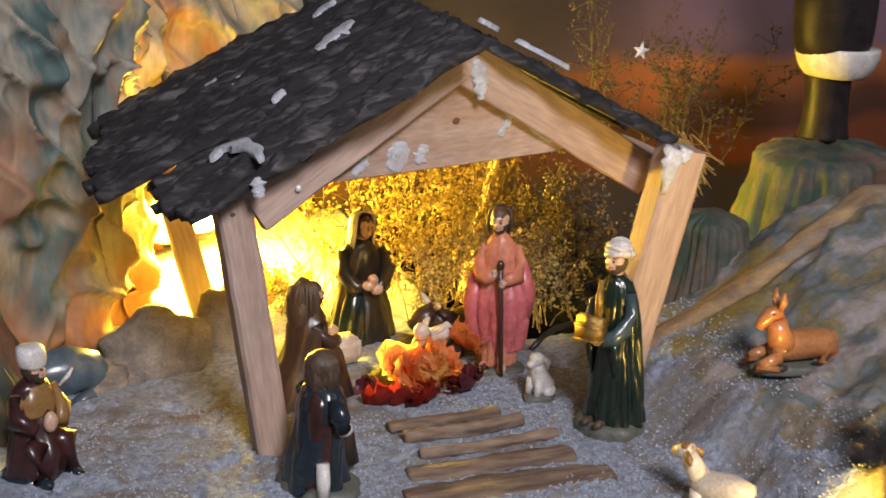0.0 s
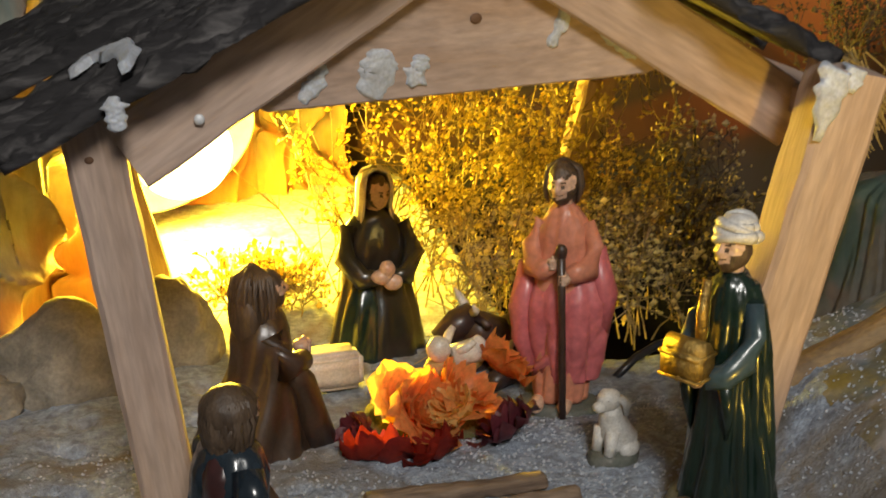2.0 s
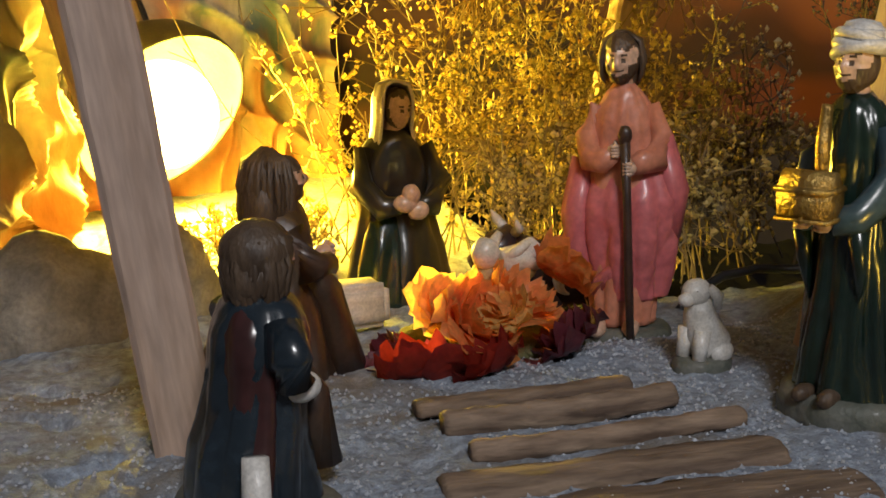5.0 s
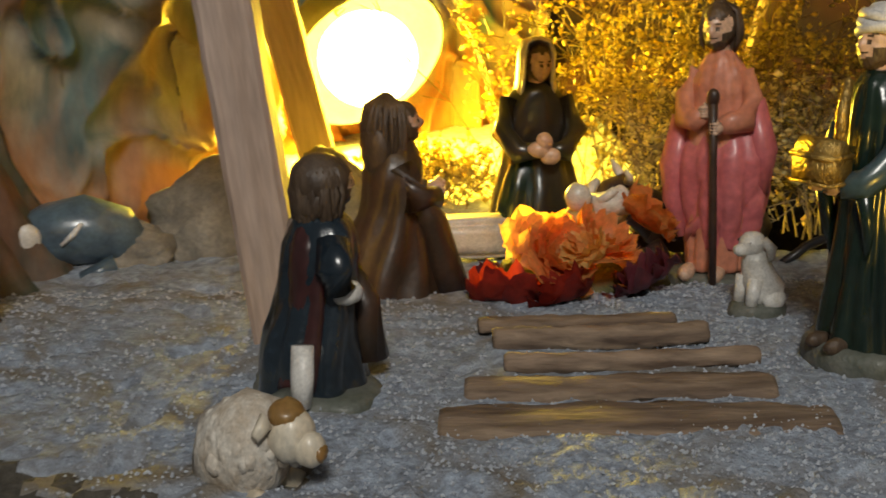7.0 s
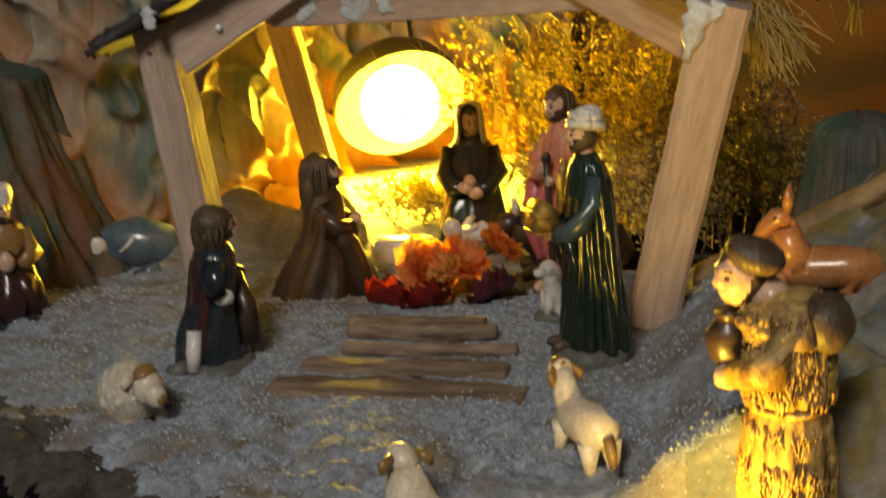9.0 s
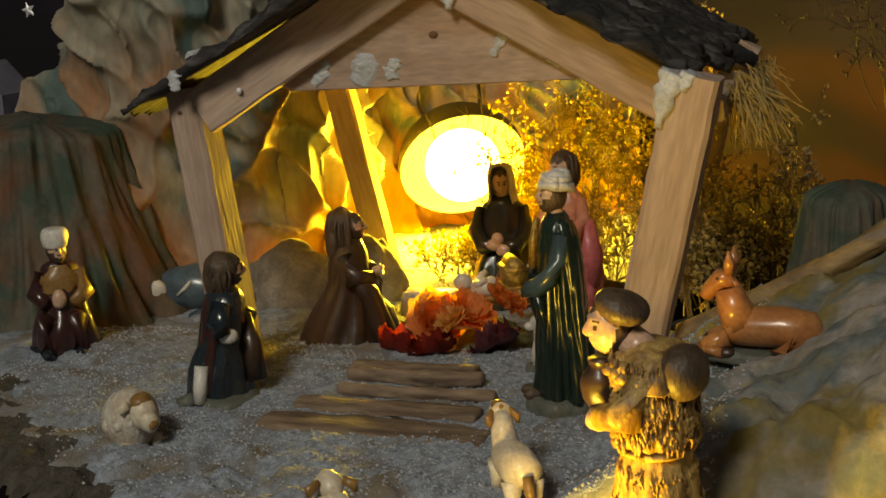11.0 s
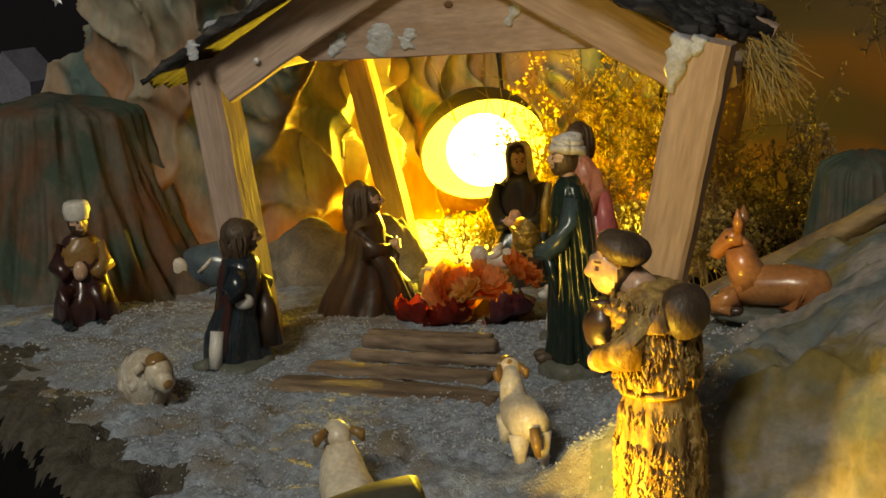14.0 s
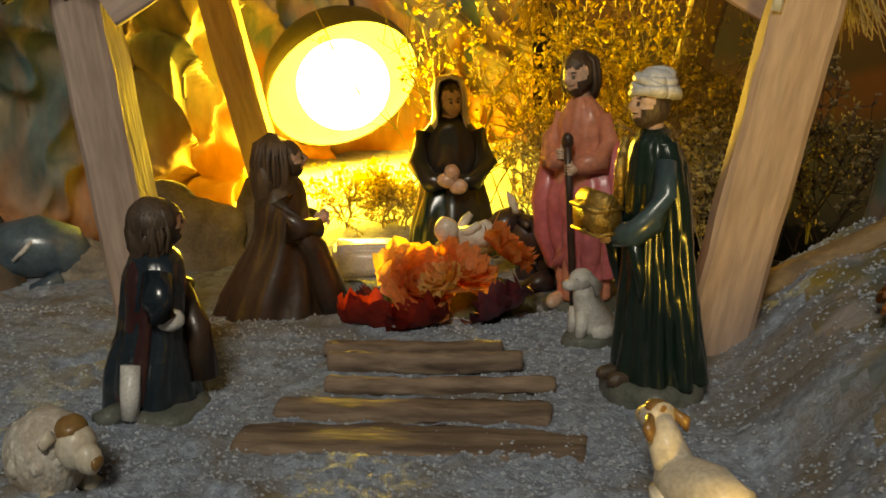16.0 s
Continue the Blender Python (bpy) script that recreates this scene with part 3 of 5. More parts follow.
def bark_plank(p0, p1, y0, y1, thick, seed):
    """A rough slab of bark that lies along the roof's slope, ragged at its lower end."""
    p0, p1 = Vector(p0), Vector(p1)
    d = (p1 - p0)
    up = Vector((-d.z, 0, d.x)).normalized()
    if up.z < 0:
        up = -up
    nu, nw = 84, 40
    bm = bmesh.new()
    top, bot = [], []
    for i in range(nu + 1):
        a, b = [], []
        for j in range(nw + 1):
            w = j / nw
            rag = 0.016 * noise.noise(Vector((w * 5 + seed, seed, 0))) + 0.008 * noise.noise(Vector((w * 17, seed, 2))) + 0.012 * (w - 0.5) * math.sin(seed)
            u = i / nu
            q = p0 + d * u + d.normalized() * rag * u
            y = y0 + (y1 - y0) * w + 0.004 * noise.noise(Vector((u * 7, w, seed))) * (1 if 0 < j < nw else 1.4)
            r = 0.0062 * (noise.ridged_multi_fractal(Vector((u * 4.5 + 0.8 * noise.noise(Vector((w * 3, u * 2, seed))), w * 8, seed)), 0.9, 2.1, 5, 1.0, 2.0) - 1) + 0.0018 * noise.noise(Vector((u * 10, w * 44, seed))) + 0.0011 * noise.noise(Vector((u * 45, w * 60, seed)))
            edge = 1 - 0.6 * (abs(w - 0.5) * 2) ** 6
            a.append(bm.verts.new(Vector((q.x, y, q.z)) + up * (thick * edge + r)))
            b.append(bm.verts.new(Vector((q.x, y, q.z))))
        top.append(a)
        bot.append(b)
    for i in range(nu):
        for j in range(nw):
            bm.faces.new((top[i][j], top[i + 1][j], top[i + 1][j + 1], top[i][j + 1]))
            bm.faces.new((bot[i][j], bot[i][j + 1], bot[i + 1][j + 1], bot[i + 1][j]))
    for i in range(nu):
        for j in (0, nw):
            bm.faces.new((top[i][j], bot[i][j], bot[i + 1][j], top[i + 1][j]))
    for j in range(nw):
        for i in (0, nu):
            bm.faces.new((top[i][j], top[i][j + 1], bot[i][j + 1], bot[i][j]))
    bmesh.ops.recalc_face_normals(bm, faces=bm.faces)
    part("bark_slab", bm, "bark", stable)


bark_plank((-0.004, 0, 0.266), (-0.200, 0, 0.163), -0.028, 0.080, 0.006, 1.3)
bark_plank((-0.004, 0, 0.266), (-0.232, 0, 0.158), 0.066, 0.165, 0.006, 2.9)
bark_plank((-0.004, 0, 0.266), (-0.216, 0, 0.163), 0.150, 0.268, 0.007, 4.2)
bark_plank((-0.008, 0, 0.266), (0.150, 0, 0.182), 0.008, 0.095, 0.006, 6.1)
bark_plank((-0.008, 0, 0.266), (0.158, 0, 0.174), 0.090, 0.180, 0.006, 7.7)
bark_plank((-0.008, 0, 0.266), (0.150, 0, 0.178), 0.175, 0.270, 0.006, 9.4)


def daub(way, width, up, seed, lift=0.0006):
    """A thin ragged smear of whitish glue snow, drawn along a way on a surface that faces up."""
    way = [Vector(p) for p in way]
    up = Vector(up).normalized()
    n, m = 26, 9
    bm = bmesh.new()
    rows = []
    for i in range(n + 1):
        q = i / n * (len(way) - 1)
        k = min(int(q), len(way) - 2)
        p = way[k].lerp(way[k + 1], q - k)
        d = (way[min(k + 1, len(way) - 1)] - way[k]).normalized()
        side = d.cross(up).normalized()
        u = i / n
        w = 1.45 * width * (math.sin(math.pi * min(0.97, 0.03 + 0.94 * u)) ** 0.5) * (0.75 + 0.5 * noise.noise(Vector((u * 5, seed, 0))))
        row = []
        for j in range(m + 1):
            v = j / m * 2 - 1
            edge = 1 + 0.35 * noise.noise(Vector((u * 9, v * 2, seed + 4)))
            t = lift + 0.0016 * (1 - v * v) * (0.6 + 0.6 * noise.noise(Vector((u * 12, v * 3, seed))))
            if i in (0, n) or j in (0, m):
                t = -0.0005
            row.append(bm.verts.new(p + side * w * v * edge + up * t))
        rows.append(row)
    for a, b in zip(rows, rows[1:]):
        for j in range(m):
            bm.faces.new((a[j], b[j], b[j + 1], a[j + 1]))
    bmesh.ops.recalc_face_normals(bm, faces=bm.faces)
    part("snow_daub", bm, "glue", stable)


def on_roof(x, y, left=True):
    return (x, y, 0.2790 + (0.5255 * x if left else -0.535 * x))


GABLE, ROOF_L, ROOF_R = (0.19, -0.98, 0), (-0.465, 0, 0.885), (0.47, 0, 0.88)
# the hook of glue over the roof's corner, running down onto the post
daub([on_roof(-0.168, 0.030), on_roof(-0.160, 0.042), on_roof(-0.150, 0.030), on_roof(-0.145, 0.005), on_roof(-0.147, -0.020)], 0.0052, ROOF_L, 1.0, 0.002)
daub([(-0.152, -0.0295, 0.195), (-0.151, -0.030, 0.182)], 0.0040, (0, -1, 0.1), 2.0)
for k, (x0, y0, x1, y1, w) in enumerate(((-0.075, 0.12, -0.042, 0.14, 0.009), (-0.160, 0.175, -0.122, 0.190, 0.005), (-0.128, 0.150, -0.120, 0.162, 0.004), (-0.055, 0.20, -0.035, 0.215, 0.006), (-0.118, 0.070, -0.108, 0.078, 0.003), (-0.196, 0.235, -0.186, 0.238, 0.004))):
    daub([on_roof(x0, y0), on_roof((x0 + x1) / 2, (y0 + y1) / 2 + 0.003), on_roof(x1, y1)], w, ROOF_L, 3.0 + k, 0.0025)
daub([on_roof(0.045, 0.05, False), on_roof(0.082, 0.04, False)], 0.006, ROOF_R, 11.0, 0.002)
daub([on_roof(0.015, 0.04, False), on_roof(0.030, 0.045, False)], 0.005, ROOF_R, 12.0, 0.002)


def on_gable(x, z, off=0.0062):
    return (x, gy(x) + off, z)


for k, (x0, z0, x1, z1, w, off) in enumerate(((-0.080, 0.179, -0.070, 0.194, 0.0040, 0.0062), (-0.052, 0.178, -0.046, 0.198, 0.0085, 0.0062), (-0.034, 0.181, -0.028, 0.194, 0.0045, 0.0062), (0.030, 0.192, 0.038, 0.212, 0.0032, 0.0062), (0.052, 0.203, 0.074, 0.184, 0.0055, 0.0062), (0.005, 0.250, 0.010, 0.222, 0.0050, -0.0058))):
    daub([on_gable(x0, z0, off), on_gable((x0 + x1) / 2 + 0.002, (z0 + z1) / 2, off), on_gable(x1, z1, off)], w, GABLE, 15.0 + k, 0.0008)
# glue over the head of the far front post
daub([(0.150, 0.014, 0.1825), (0.146, -0.0005, 0.1835), (0.142, -0.0035, 0.172), (0.138, -0.0035, 0.154)], 0.0062, (0, -0.9, 0.45), 31.0, 0.0018)
daub([(0.158, 0.012, 0.1825), (0.155, -0.0005, 0.183), (0.152, -0.0030, 0.174)], 0.0045, (0, -0.9, 0.45), 32.0, 0.0018)


def knot(c, r, normal_yaw):
    bm = bmesh.new()
    ball(bm, (0, 0, 0), (r, 0.0006, r * 0.8), seg=12, rings=6)
    part("knot", bm, "knot", stable, m=pose(*c, 0, 0, normal_yaw))


knot((-0.004, gy(-0.004) + 0.0056, 0.207), 0.0028, 11)
knot((0.138, gy(0.138) - 0.0020, 0.1665), 0.0024, 11)
knot((-0.163, -0.0068, 0.166), 0.0018, 0)
bm = bmesh.new()
ball(bm, (0, 0, 0), (0.0022, 0.0012, 0.0022), seg=10, rings=6)
part("nail_head", bm, "silver", stable, m=pose(-0.121, gy(-0.121) - 0.005, 0.179))


# ---- log steps ----
def log_step(x0, x1, y, z, ry, rz, seed, yaw=0.0, label="split brown log laid as a step"):
    bm = bmesh.new()
    n = 64
    seg = 20
    rings = []
    L = x1 - x0
    for i in range(n + 1):
        u = i / n
        x = -L / 2 + L * u
        ring = []
        endk = 1.0 if 0 < i < n else 0.82
        for j in range(seg):
            a = 2 * math.pi * j / seg
            k = 1 + 0.20 * noise.noise(Vector((u * 9 + seed, math.cos(a) * 1.2, math.sin(a) * 1.2))) + 0.16 * noise.noise(Vector((u * 16, math.cos(a) * 4.5 + seed, math.sin(a) * 4.5))) + 0.05 * noise.noise(Vector((u * 60, j, seed)))
            yy = ry * math.cos(a) * k * endk + 0.0015 * math.sin(u * 5 + seed)
            zz = rz * math.sin(a) * k * endk
            ring.append(bm.verts.new((x, yy, zz)))
        rings.append(ring)
    for a, b in zip(rings, rings[1:]):
        for j in range(seg):
            bm.faces.new((a[j], a[(j + 1) % seg], b[(j + 1) % seg], b[j]))
    bm.faces.new(rings[0][::-1])
    bm.faces.new(rings[-1])
    bmesh.ops.recalc_face_normals(bm, faces=bm.faces)
    tagged(part("log_step", bm, "log", m=pose((x0 + x1) / 2, y, z, 0, 0, yaw)), label, "log step", "log steps before the stable")


log_step(-0.060, 0.022, 0.001, 0.0035, 0.0065, 0.0030, 1.0, 3, "thin flat stick laid as the top step")
log_step(-0.055, 0.032, -0.0185, 0.0040, 0.0050, 0.0050, 2.0, 2)
log_step(-0.052, 0.047, -0.0425, 0.0025, 0.0040, 0.0040, 3.0, 0)
log_step(-0.068, 0.046, -0.067, 0.0008, 0.0100, 0.0038, 4.0, -3, "wide flat split log laid as a step")
log_step(-0.078, 0.060, -0.095, -0.0005, 0.0150, 0.0026, 5.0, -3, "broad flat board laid as the lowest step")


# ---- figures ----
def figure(name, bm, mats, m, label, category="figurine"):
    rough(bm, 0.0007, 140, 3.0)
    rough(bm, 0.0004, 420, 8.0)
    return tagged(part(name, bm, mats, m=m), label, category)


def rot(deg, axis_name):
    return Matrix.Rotation(radians(deg), 4, axis_name)


def base_disc(bm, rx, ry, mi, h=0.007, c=(0, 0)):
    robe(bm, dense([(-0.003, c[0], c[1], rx, ry, 0.02), (h * 0.5, c[0], c[1], rx * 1.0, ry, 0.05), (h, c[0], c[1], rx * 0.85, ry * 0.85, 0.06)], 6), mi, seg=28, folds=7)


def head(bm, c, r, skin, hair, facing=0.0, beard=None, cap=0.45, tilt=0.0):
    """A modelled head that faces -y, turned by facing and bowed by tilt degrees: brow, nose, lips and chin, with painted eyes, hair and beard."""
    M = Matrix.Translation(c) @ rot(facing, "Z") @ rot(tilt, "X")

    def bell(x, w):
        return math.exp(-(x / w) ** 2)

    seg, rows = 48, 36
    rings, zone = [], {}
    for i in range(1, rows):
        p = math.pi * i / rows
        ring = []
        for j in range(seg):
            a = 2 * math.pi * j / seg
            d = Vector((math.sin(p) * math.sin(a), -math.sin(p) * math.cos(a), math.cos(p)))
            f = max(0.0, -d.y)
            k = 1.0
            if f > 0.1:
                k += f * (0.30 * bell(d.x, 0.13) * bell(d.z + 0.06, 0.17) + 0.12 * bell(d.x, 0.10) * bell(d.z - 0.16, 0.16))
                k += f * (0.05 * bell(d.z - 0.34, 0.10) + 0.07 * bell(d.x, 0.24) * bell(d.z + 0.42, 0.09) + 0.10 * bell(d.x, 0.26) * bell(d.z + 0.78, 0.16))
                k -= f * 0.09 * (bell(d.x - 0.34, 0.15) + bell(d.x + 0.34, 0.15)) * bell(d.z - 0.14, 0.10)
                k -= f * 0.04 * bell(d.z + 0.29, 0.05) * bell(d.x, 0.3)
            w = 0.80 * (1 - 0.20 * max(0.0, -d.z) ** 2)
            mi = skin
            if hair is not None and (d.z > cap + 0.06 * math.sin(7 * a) or d.y > -0.28 + 0.25 * d.z):
                mi = hair
                k += 0.09 + 0.03 * math.sin(17 * a + 6 * d.z)
            elif beard is not None and (d.z < -0.36 and bell(d.z + 0.42, 0.05) * bell(d.x, 0.2) < 0.4 or (d.z < -0.02 and abs(d.x) > 0.50) or (bell(d.z + 0.27, 0.07) > 0.5 and abs(d.x) < 0.36)):
                mi = beard
                k += (0.10 + 0.14 * max(0.0, -d.z - 0.4)) * (1 + 0.25 * math.sin(21 * d.x + 9 * d.z))
            elif abs(abs(d.x) - 0.33) < 0.085 and abs(d.z - 0.13) < 0.05 and f > 0.5:
                mi = hair if hair is not None else skin
            elif abs(abs(d.x) - 0.33) < 0.18 and abs(d.z - 0.36) < 0.035 and f > 0.5 and hair is not None:
                mi = hair
            zone[(i, j)] = mi
            ring.append(bm.verts.new(M @ Vector((d.x * r * w * k, d.y * r * 0.92 * k, d.z * r * 1.08 * (1 + 0.5 * (k - 1))))))
        rings.append(ring)
    for i, (u, v) in enumerate(zip(rings, rings[1:])):
        for j in range(seg):
            bm.faces.new((u[j], v[j], v[(j + 1) % seg], u[(j + 1) % seg])).material_index = zone[(i + 1, j)]
    bm.faces.new(rings[0]).material_index = hair if hair is not None else skin
    bm.faces.new(rings[-1][::-1]).material_index = beard if beard is not None else skin


def turban(bm, c, rx, ry, h, mi, tilt=0.0):
    """A wound cloth cap: slanting rolls over a rounded crown."""
    C = Matrix.Translation(c) @ rot(tilt, "X")
    ball(bm, C @ Vector((0, 0, h * 0.45)), (rx * 0.88, ry * 0.88, h * 0.62), mi, rot(tilt, "X"))
    for k in range(5):
        u = k / 4
        q = 1 - 0.42 * u ** 1.6
        lean = 0.35 * (-1) ** k + 0.25
        limb(bm, [C @ Vector((rx * q * 0.93 * math.cos(a), ry * q * 0.93 * math.sin(a), h * (0.10 + 0.62 * u) + lean * rx * 0.35 * math.cos(a + k))) for a in np.linspace(0, 2 * math.pi, 23)], h * 0.21, mi, 8)


def hand(bm, c, s, mi, aim=(0, -1, 0)):
    """A closed hand: a palm with four curled fingers and a thumb."""
    C = Vector(c)
    d = Vector(aim).normalized()
    side = d.cross(Vector((0, 0, 1))).normalized()
    ball(bm, C, (s, s * 0.9, s * 0.7), mi, seg=12, rings=8)
    for k in range(4):
        o = C + Vector((0, 0, s * (0.55 - 0.36 * k)))
        limb(bm, [o - side * s * 0.5, o + d * s * 0.8 - side * s * 0.1, o + d * s * 0.7 + side * s * 0.8], s * 0.22, mi, 6)
    limb(bm, [C + Vector((0, 0, s * 0.5)), C + Vector((0, 0, s * 1.0)) + d * s * 0.5], s * 0.25, mi, 6)


def strands(bm, c, r, n, mi, length, seed, span=4.4, turn=1.5708):
    """Locks of modelled hair that fall from the crown round the back of a head."""
    rng = random.Random(seed)
    C = Vector(c)
    for k in range(n):
        a = turn + span * ((k + 0.5) / n - 0.5)
        d = Vector((math.cos(a), math.sin(a), 0))
        w = 0.18 * rng.uniform(-1, 1)
        e = Vector((math.cos(a + w), math.sin(a + w), 0))
        f = rng.uniform(0.75, 1.1)
        g = rng.uniform(0.94, 1.04)
        limb(bm, [C + Vector((0, 0, r * 0.98)) + d * r * 0.2, C + d * r * 0.84 * g + Vector((0, 0, r * 0.55)), C + e * r * g - Vector((0, 0, r * 0.25)), C + d * r * 0.95 * g - Vector((0, 0, length * 0.7 * f)), C + e * r * 0.80 - Vector((0, 0, length * f))], [r * 0.08, r * 0.13, r * 0.15, r * 0.13, r * 0.05], mi, 6)


def build_standing_king():
    bm = bmesh.new()
    # 0 green 1 sleeve 2 skin 3 white 4 hair 5 gold 6 base
    base_disc(bm, 0.028, 0.024, 6, 0.008)
    robe(bm, dense([(0.004, 0.001, 0, 0.0225, 0.0190, 0.10), (0.025, 0, 0, 0.0190, 0.0158, 0.10), (0.055, 0, 0, 0.0160, 0.0138, 0.08), (0.082, 0, 0, 0.0152, 0.0130, 0.06), (0.097, 0, 0, 0.0142, 0.0115, 0.04), (0.107, 0, 0, 0.0100, 0.0090, 0.02), (0.112, 0, 0, 0.0055, 0.0055, 0)], 44), 0, seg=72, folds=11, phase=0.4)
    # the cloak that falls behind
    robe(bm, dense([(0.006, 0.004, 0.008, 0.0205, 0.0150, 0.13), (0.05, 0.004, 0.006, 0.0162, 0.0115, 0.11), (0.09, 0.002, 0.004, 0.0152, 0.0105, 0.07), (0.107, 0.001, 0.002, 0.0100, 0.0085, 0.03)], 34), 0, seg=64, folds=9, phase=2.0)
    for s in (-1, 1):
        limb(bm, [(s * 0.0125, 0.0, 0.100), (s * 0.0172, -0.003, 0.088), (s * 0.0165, -0.008, 0.078), (s * 0.0125, -0.016, 0.072), (s * 0.006, -0.0225, 0.071)], [0.0048, 0.0056, 0.0062, 0.0056, 0.0046], 1, 14)
        hand(bm, (s * 0.0045, -0.0250, 0.0705), 0.0036, 2)
        limb(bm, [(s * 0.0125, -0.016, 0.068), (s * 0.0128, -0.013, 0.055), (s * 0.011, -0.011, 0.040)], [0.0035, 0.0030, 0.0008], 0, 10)
    ball(bm, (0, 0, 0.112), (0.0045, 0.0045, 0.007), 2)
    head(bm, (0, -0.002, 0.1215), 0.0092, 2, 4, 0, 4)
    turban(bm, (0, 0.0005, 0.1245), 0.0104, 0.0110, 0.0105, 3, -8)
    # painted hem of the tunic below the cloak
    limb(bm, [(0.0215 * math.cos(a), 0.0185 * math.sin(a), 0.0065) for a in np.linspace(3.4, 6.1, 15)], 0.0012, 5, 6)
    for s in (-1, 1):
        ball(bm, (s * 0.006, -0.0195, 0.0085), (0.0038, 0.0068, 0.0034), 4, seg=12, rings=8)
    # casket
    mm = Matrix.Translation((0, -0.0285, 0.078)) @ rot(8, "Z")
    g = bmesh.ops.create_cube(bm, size=1.0, matrix=mm @ Matrix.Diagonal((0.021, 0.013, 0.011, 1)))
    paint({f for v in g["verts"] for f in v.link_faces}, 5)
    limb(bm, [(mm @ Vector((x, 0, 0.0055))) for x in (-0.0105, 0.0105)], 0.0050, 5, 14)
    for x in (-0.0105, 0, 0.0105):
        for z in (-0.0055, 0.0045):
            limb(bm, [mm @ Vector((x, -0.0072, z)), mm @ Vector((x, 0.0072, z))], 0.0010, 5, 6)
    for z in (-0.0055, 0.0045):
        limb(bm, [mm @ Vector((-0.011, -0.0068, z)), mm @ Vector((0.011, -0.0068, z))], 0.0010, 5, 6)
    # gold collar and front band
    limb(bm, [(-0.006, -0.011, 0.108), (-0.005, -0.0145, 0.095), (-0.004, -0.016, 0.080)], [0.0022, 0.003, 0.0024], 5, 8)
    return figure("king_figurine", bm, ["green", "sleeve", "skin", "white", "hair", "gold", "basegrey"], pose(0.087, -0.040, 0.001, 0, 0, -66) @ Matrix.Diagonal((0.88, 0.88, 1.0, 1)), "standing king in dark green robe and white turban with gold casket")


build_standing_king()


def build_joseph():
    bm = bmesh.new()
    # 0 pink 1 coral 2 skin 3 hair 4 darkwood 5 base
    base_disc(bm, 0.024, 0.018, 5, 0.005)
    for s in (-1, 1):
        ball(bm, (s * 0.008 - 0.004, -0.012, 0.006), (0.0045, 0.009, 0.004), 2, seg=10, rings=6)
    robe(bm, dense([(0.006, 0, 0, 0.0145, 0.011, 0.10), (0.03, 0, 0, 0.0165, 0.0125, 0.10), (0.055, 0, 0, 0.0175, 0.0130, 0.09), (0.08, 0, 0, 0.0160, 0.0118, 0.06), (0.096, 0, 0, 0.0142, 0.0105, 0.04), (0.105, 0, 0, 0.0095, 0.0082, 0.02), (0.110, 0, 0, 0.0052, 0.0052, 0)], 44), 1, seg=72, folds=9, phase=0.9)
    # the pink mantle over shoulders and hips
    robe(bm, dense([(0.018, 0.003, 0.002, 0.0165, 0.0130, 0.14), (0.040, 0.003, 0.0, 0.0215, 0.0155, 0.13), (0.060, 0.003, 0.0, 0.0225, 0.0155, 0.09), (0.074, 0.003, 0.002, 0.0190, 0.0120, 0.05)], 40), 0, seg=72, folds=8, phase=2.2)
    limb(bm, [(-0.019, 0.0, 0.078), (-0.0225, -0.004, 0.055), (-0.022, -0.005, 0.040), (-0.016, -0.006, 0.022)], [0.006, 0.0075, 0.006, 0.003], 0, 12)
    limb(bm, [(0.0185, 0, 0.088), (0.023, -0.002, 0.065), (0.021, -0.001, 0.045)], [0.005, 0.008, 0.006], 0, 12)
    for s in (-1, 1):
        limb(bm, [(s * 0.0118, 0.0, 0.100), (s * 0.0170, -0.003, 0.088), (s * 0.0150, -0.010, 0.079), (s * 0.009, -0.015, 0.079), (s * 0.004, -0.0180, 0.083 if s < 0 else 0.077)], [0.0050, 0.0060, 0.0062, 0.0052, 0.0038], 1, 14)
    hand(bm, (-0.004, -0.0185, 0.084), 0.0036, 2, (0.5, -1, 0))
    hand(bm, (0.003, -0.0205, 0.077), 0.0038, 2)
    limb(bm, [(0.004, -0.0225, 0.002), (0.0032, -0.0215, 0.030), (0.0024, -0.0225, 0.060), (0.001, -0.0215, 0.090)], [0.0018, 0.0022, 0.0021, 0.0026], 4, 10)
    ball(bm, (0.001, -0.0215, 0.0905), (0.0036, 0.0036, 0.0044), 4, seg=10, rings=6)
    ball(bm, (0, 0, 0.110), (0.0045, 0.0045, 0.007), 2)
    # diagonal fall of the mantle from the hip across the knees
    for k in range(6):
        u = k / 5
        limb(bm, [(0.018 - 0.006 * u, -0.006 - 0.006 * u, 0.072 - 0.004 * k), (0.012 - 0.012 * u, -0.0135, 0.056 - 0.004 * k), (0.004 - 0.016 * u, -0.0135 + 0.003 * u, 0.036 - 0.002 * k), (0.004 - 0.018 * u, -0.0100 + 0.004 * u, 0.020)], [0.0010, 0.0024, 0.0024, 0.0010], 0, 8)
    head(bm, (-0.001, -0.003, 0.1205), 0.0096, 2, 3, -14, 3, 0.52, 8)
    ball(bm, (0.001, 0.0050, 0.1150), (0.0078, 0.0050, 0.0095), 3)
    strands(bm, (-0.001, 0.0, 0.1220), 0.0098, 40, 3, 0.0115, 7, 3.6)
    return figure("saint_figurine", bm, ["pink", "coral", "skin", "hair", "darkwood", "basegrey"], pose(0.058, 0.095, -0.008, 0, 0, -24) @ Matrix.Diagonal((0.90, 0.92, 1.01, 1)), "glazed bearded saint in pink robe leaning on a dark staff")


build_joseph()


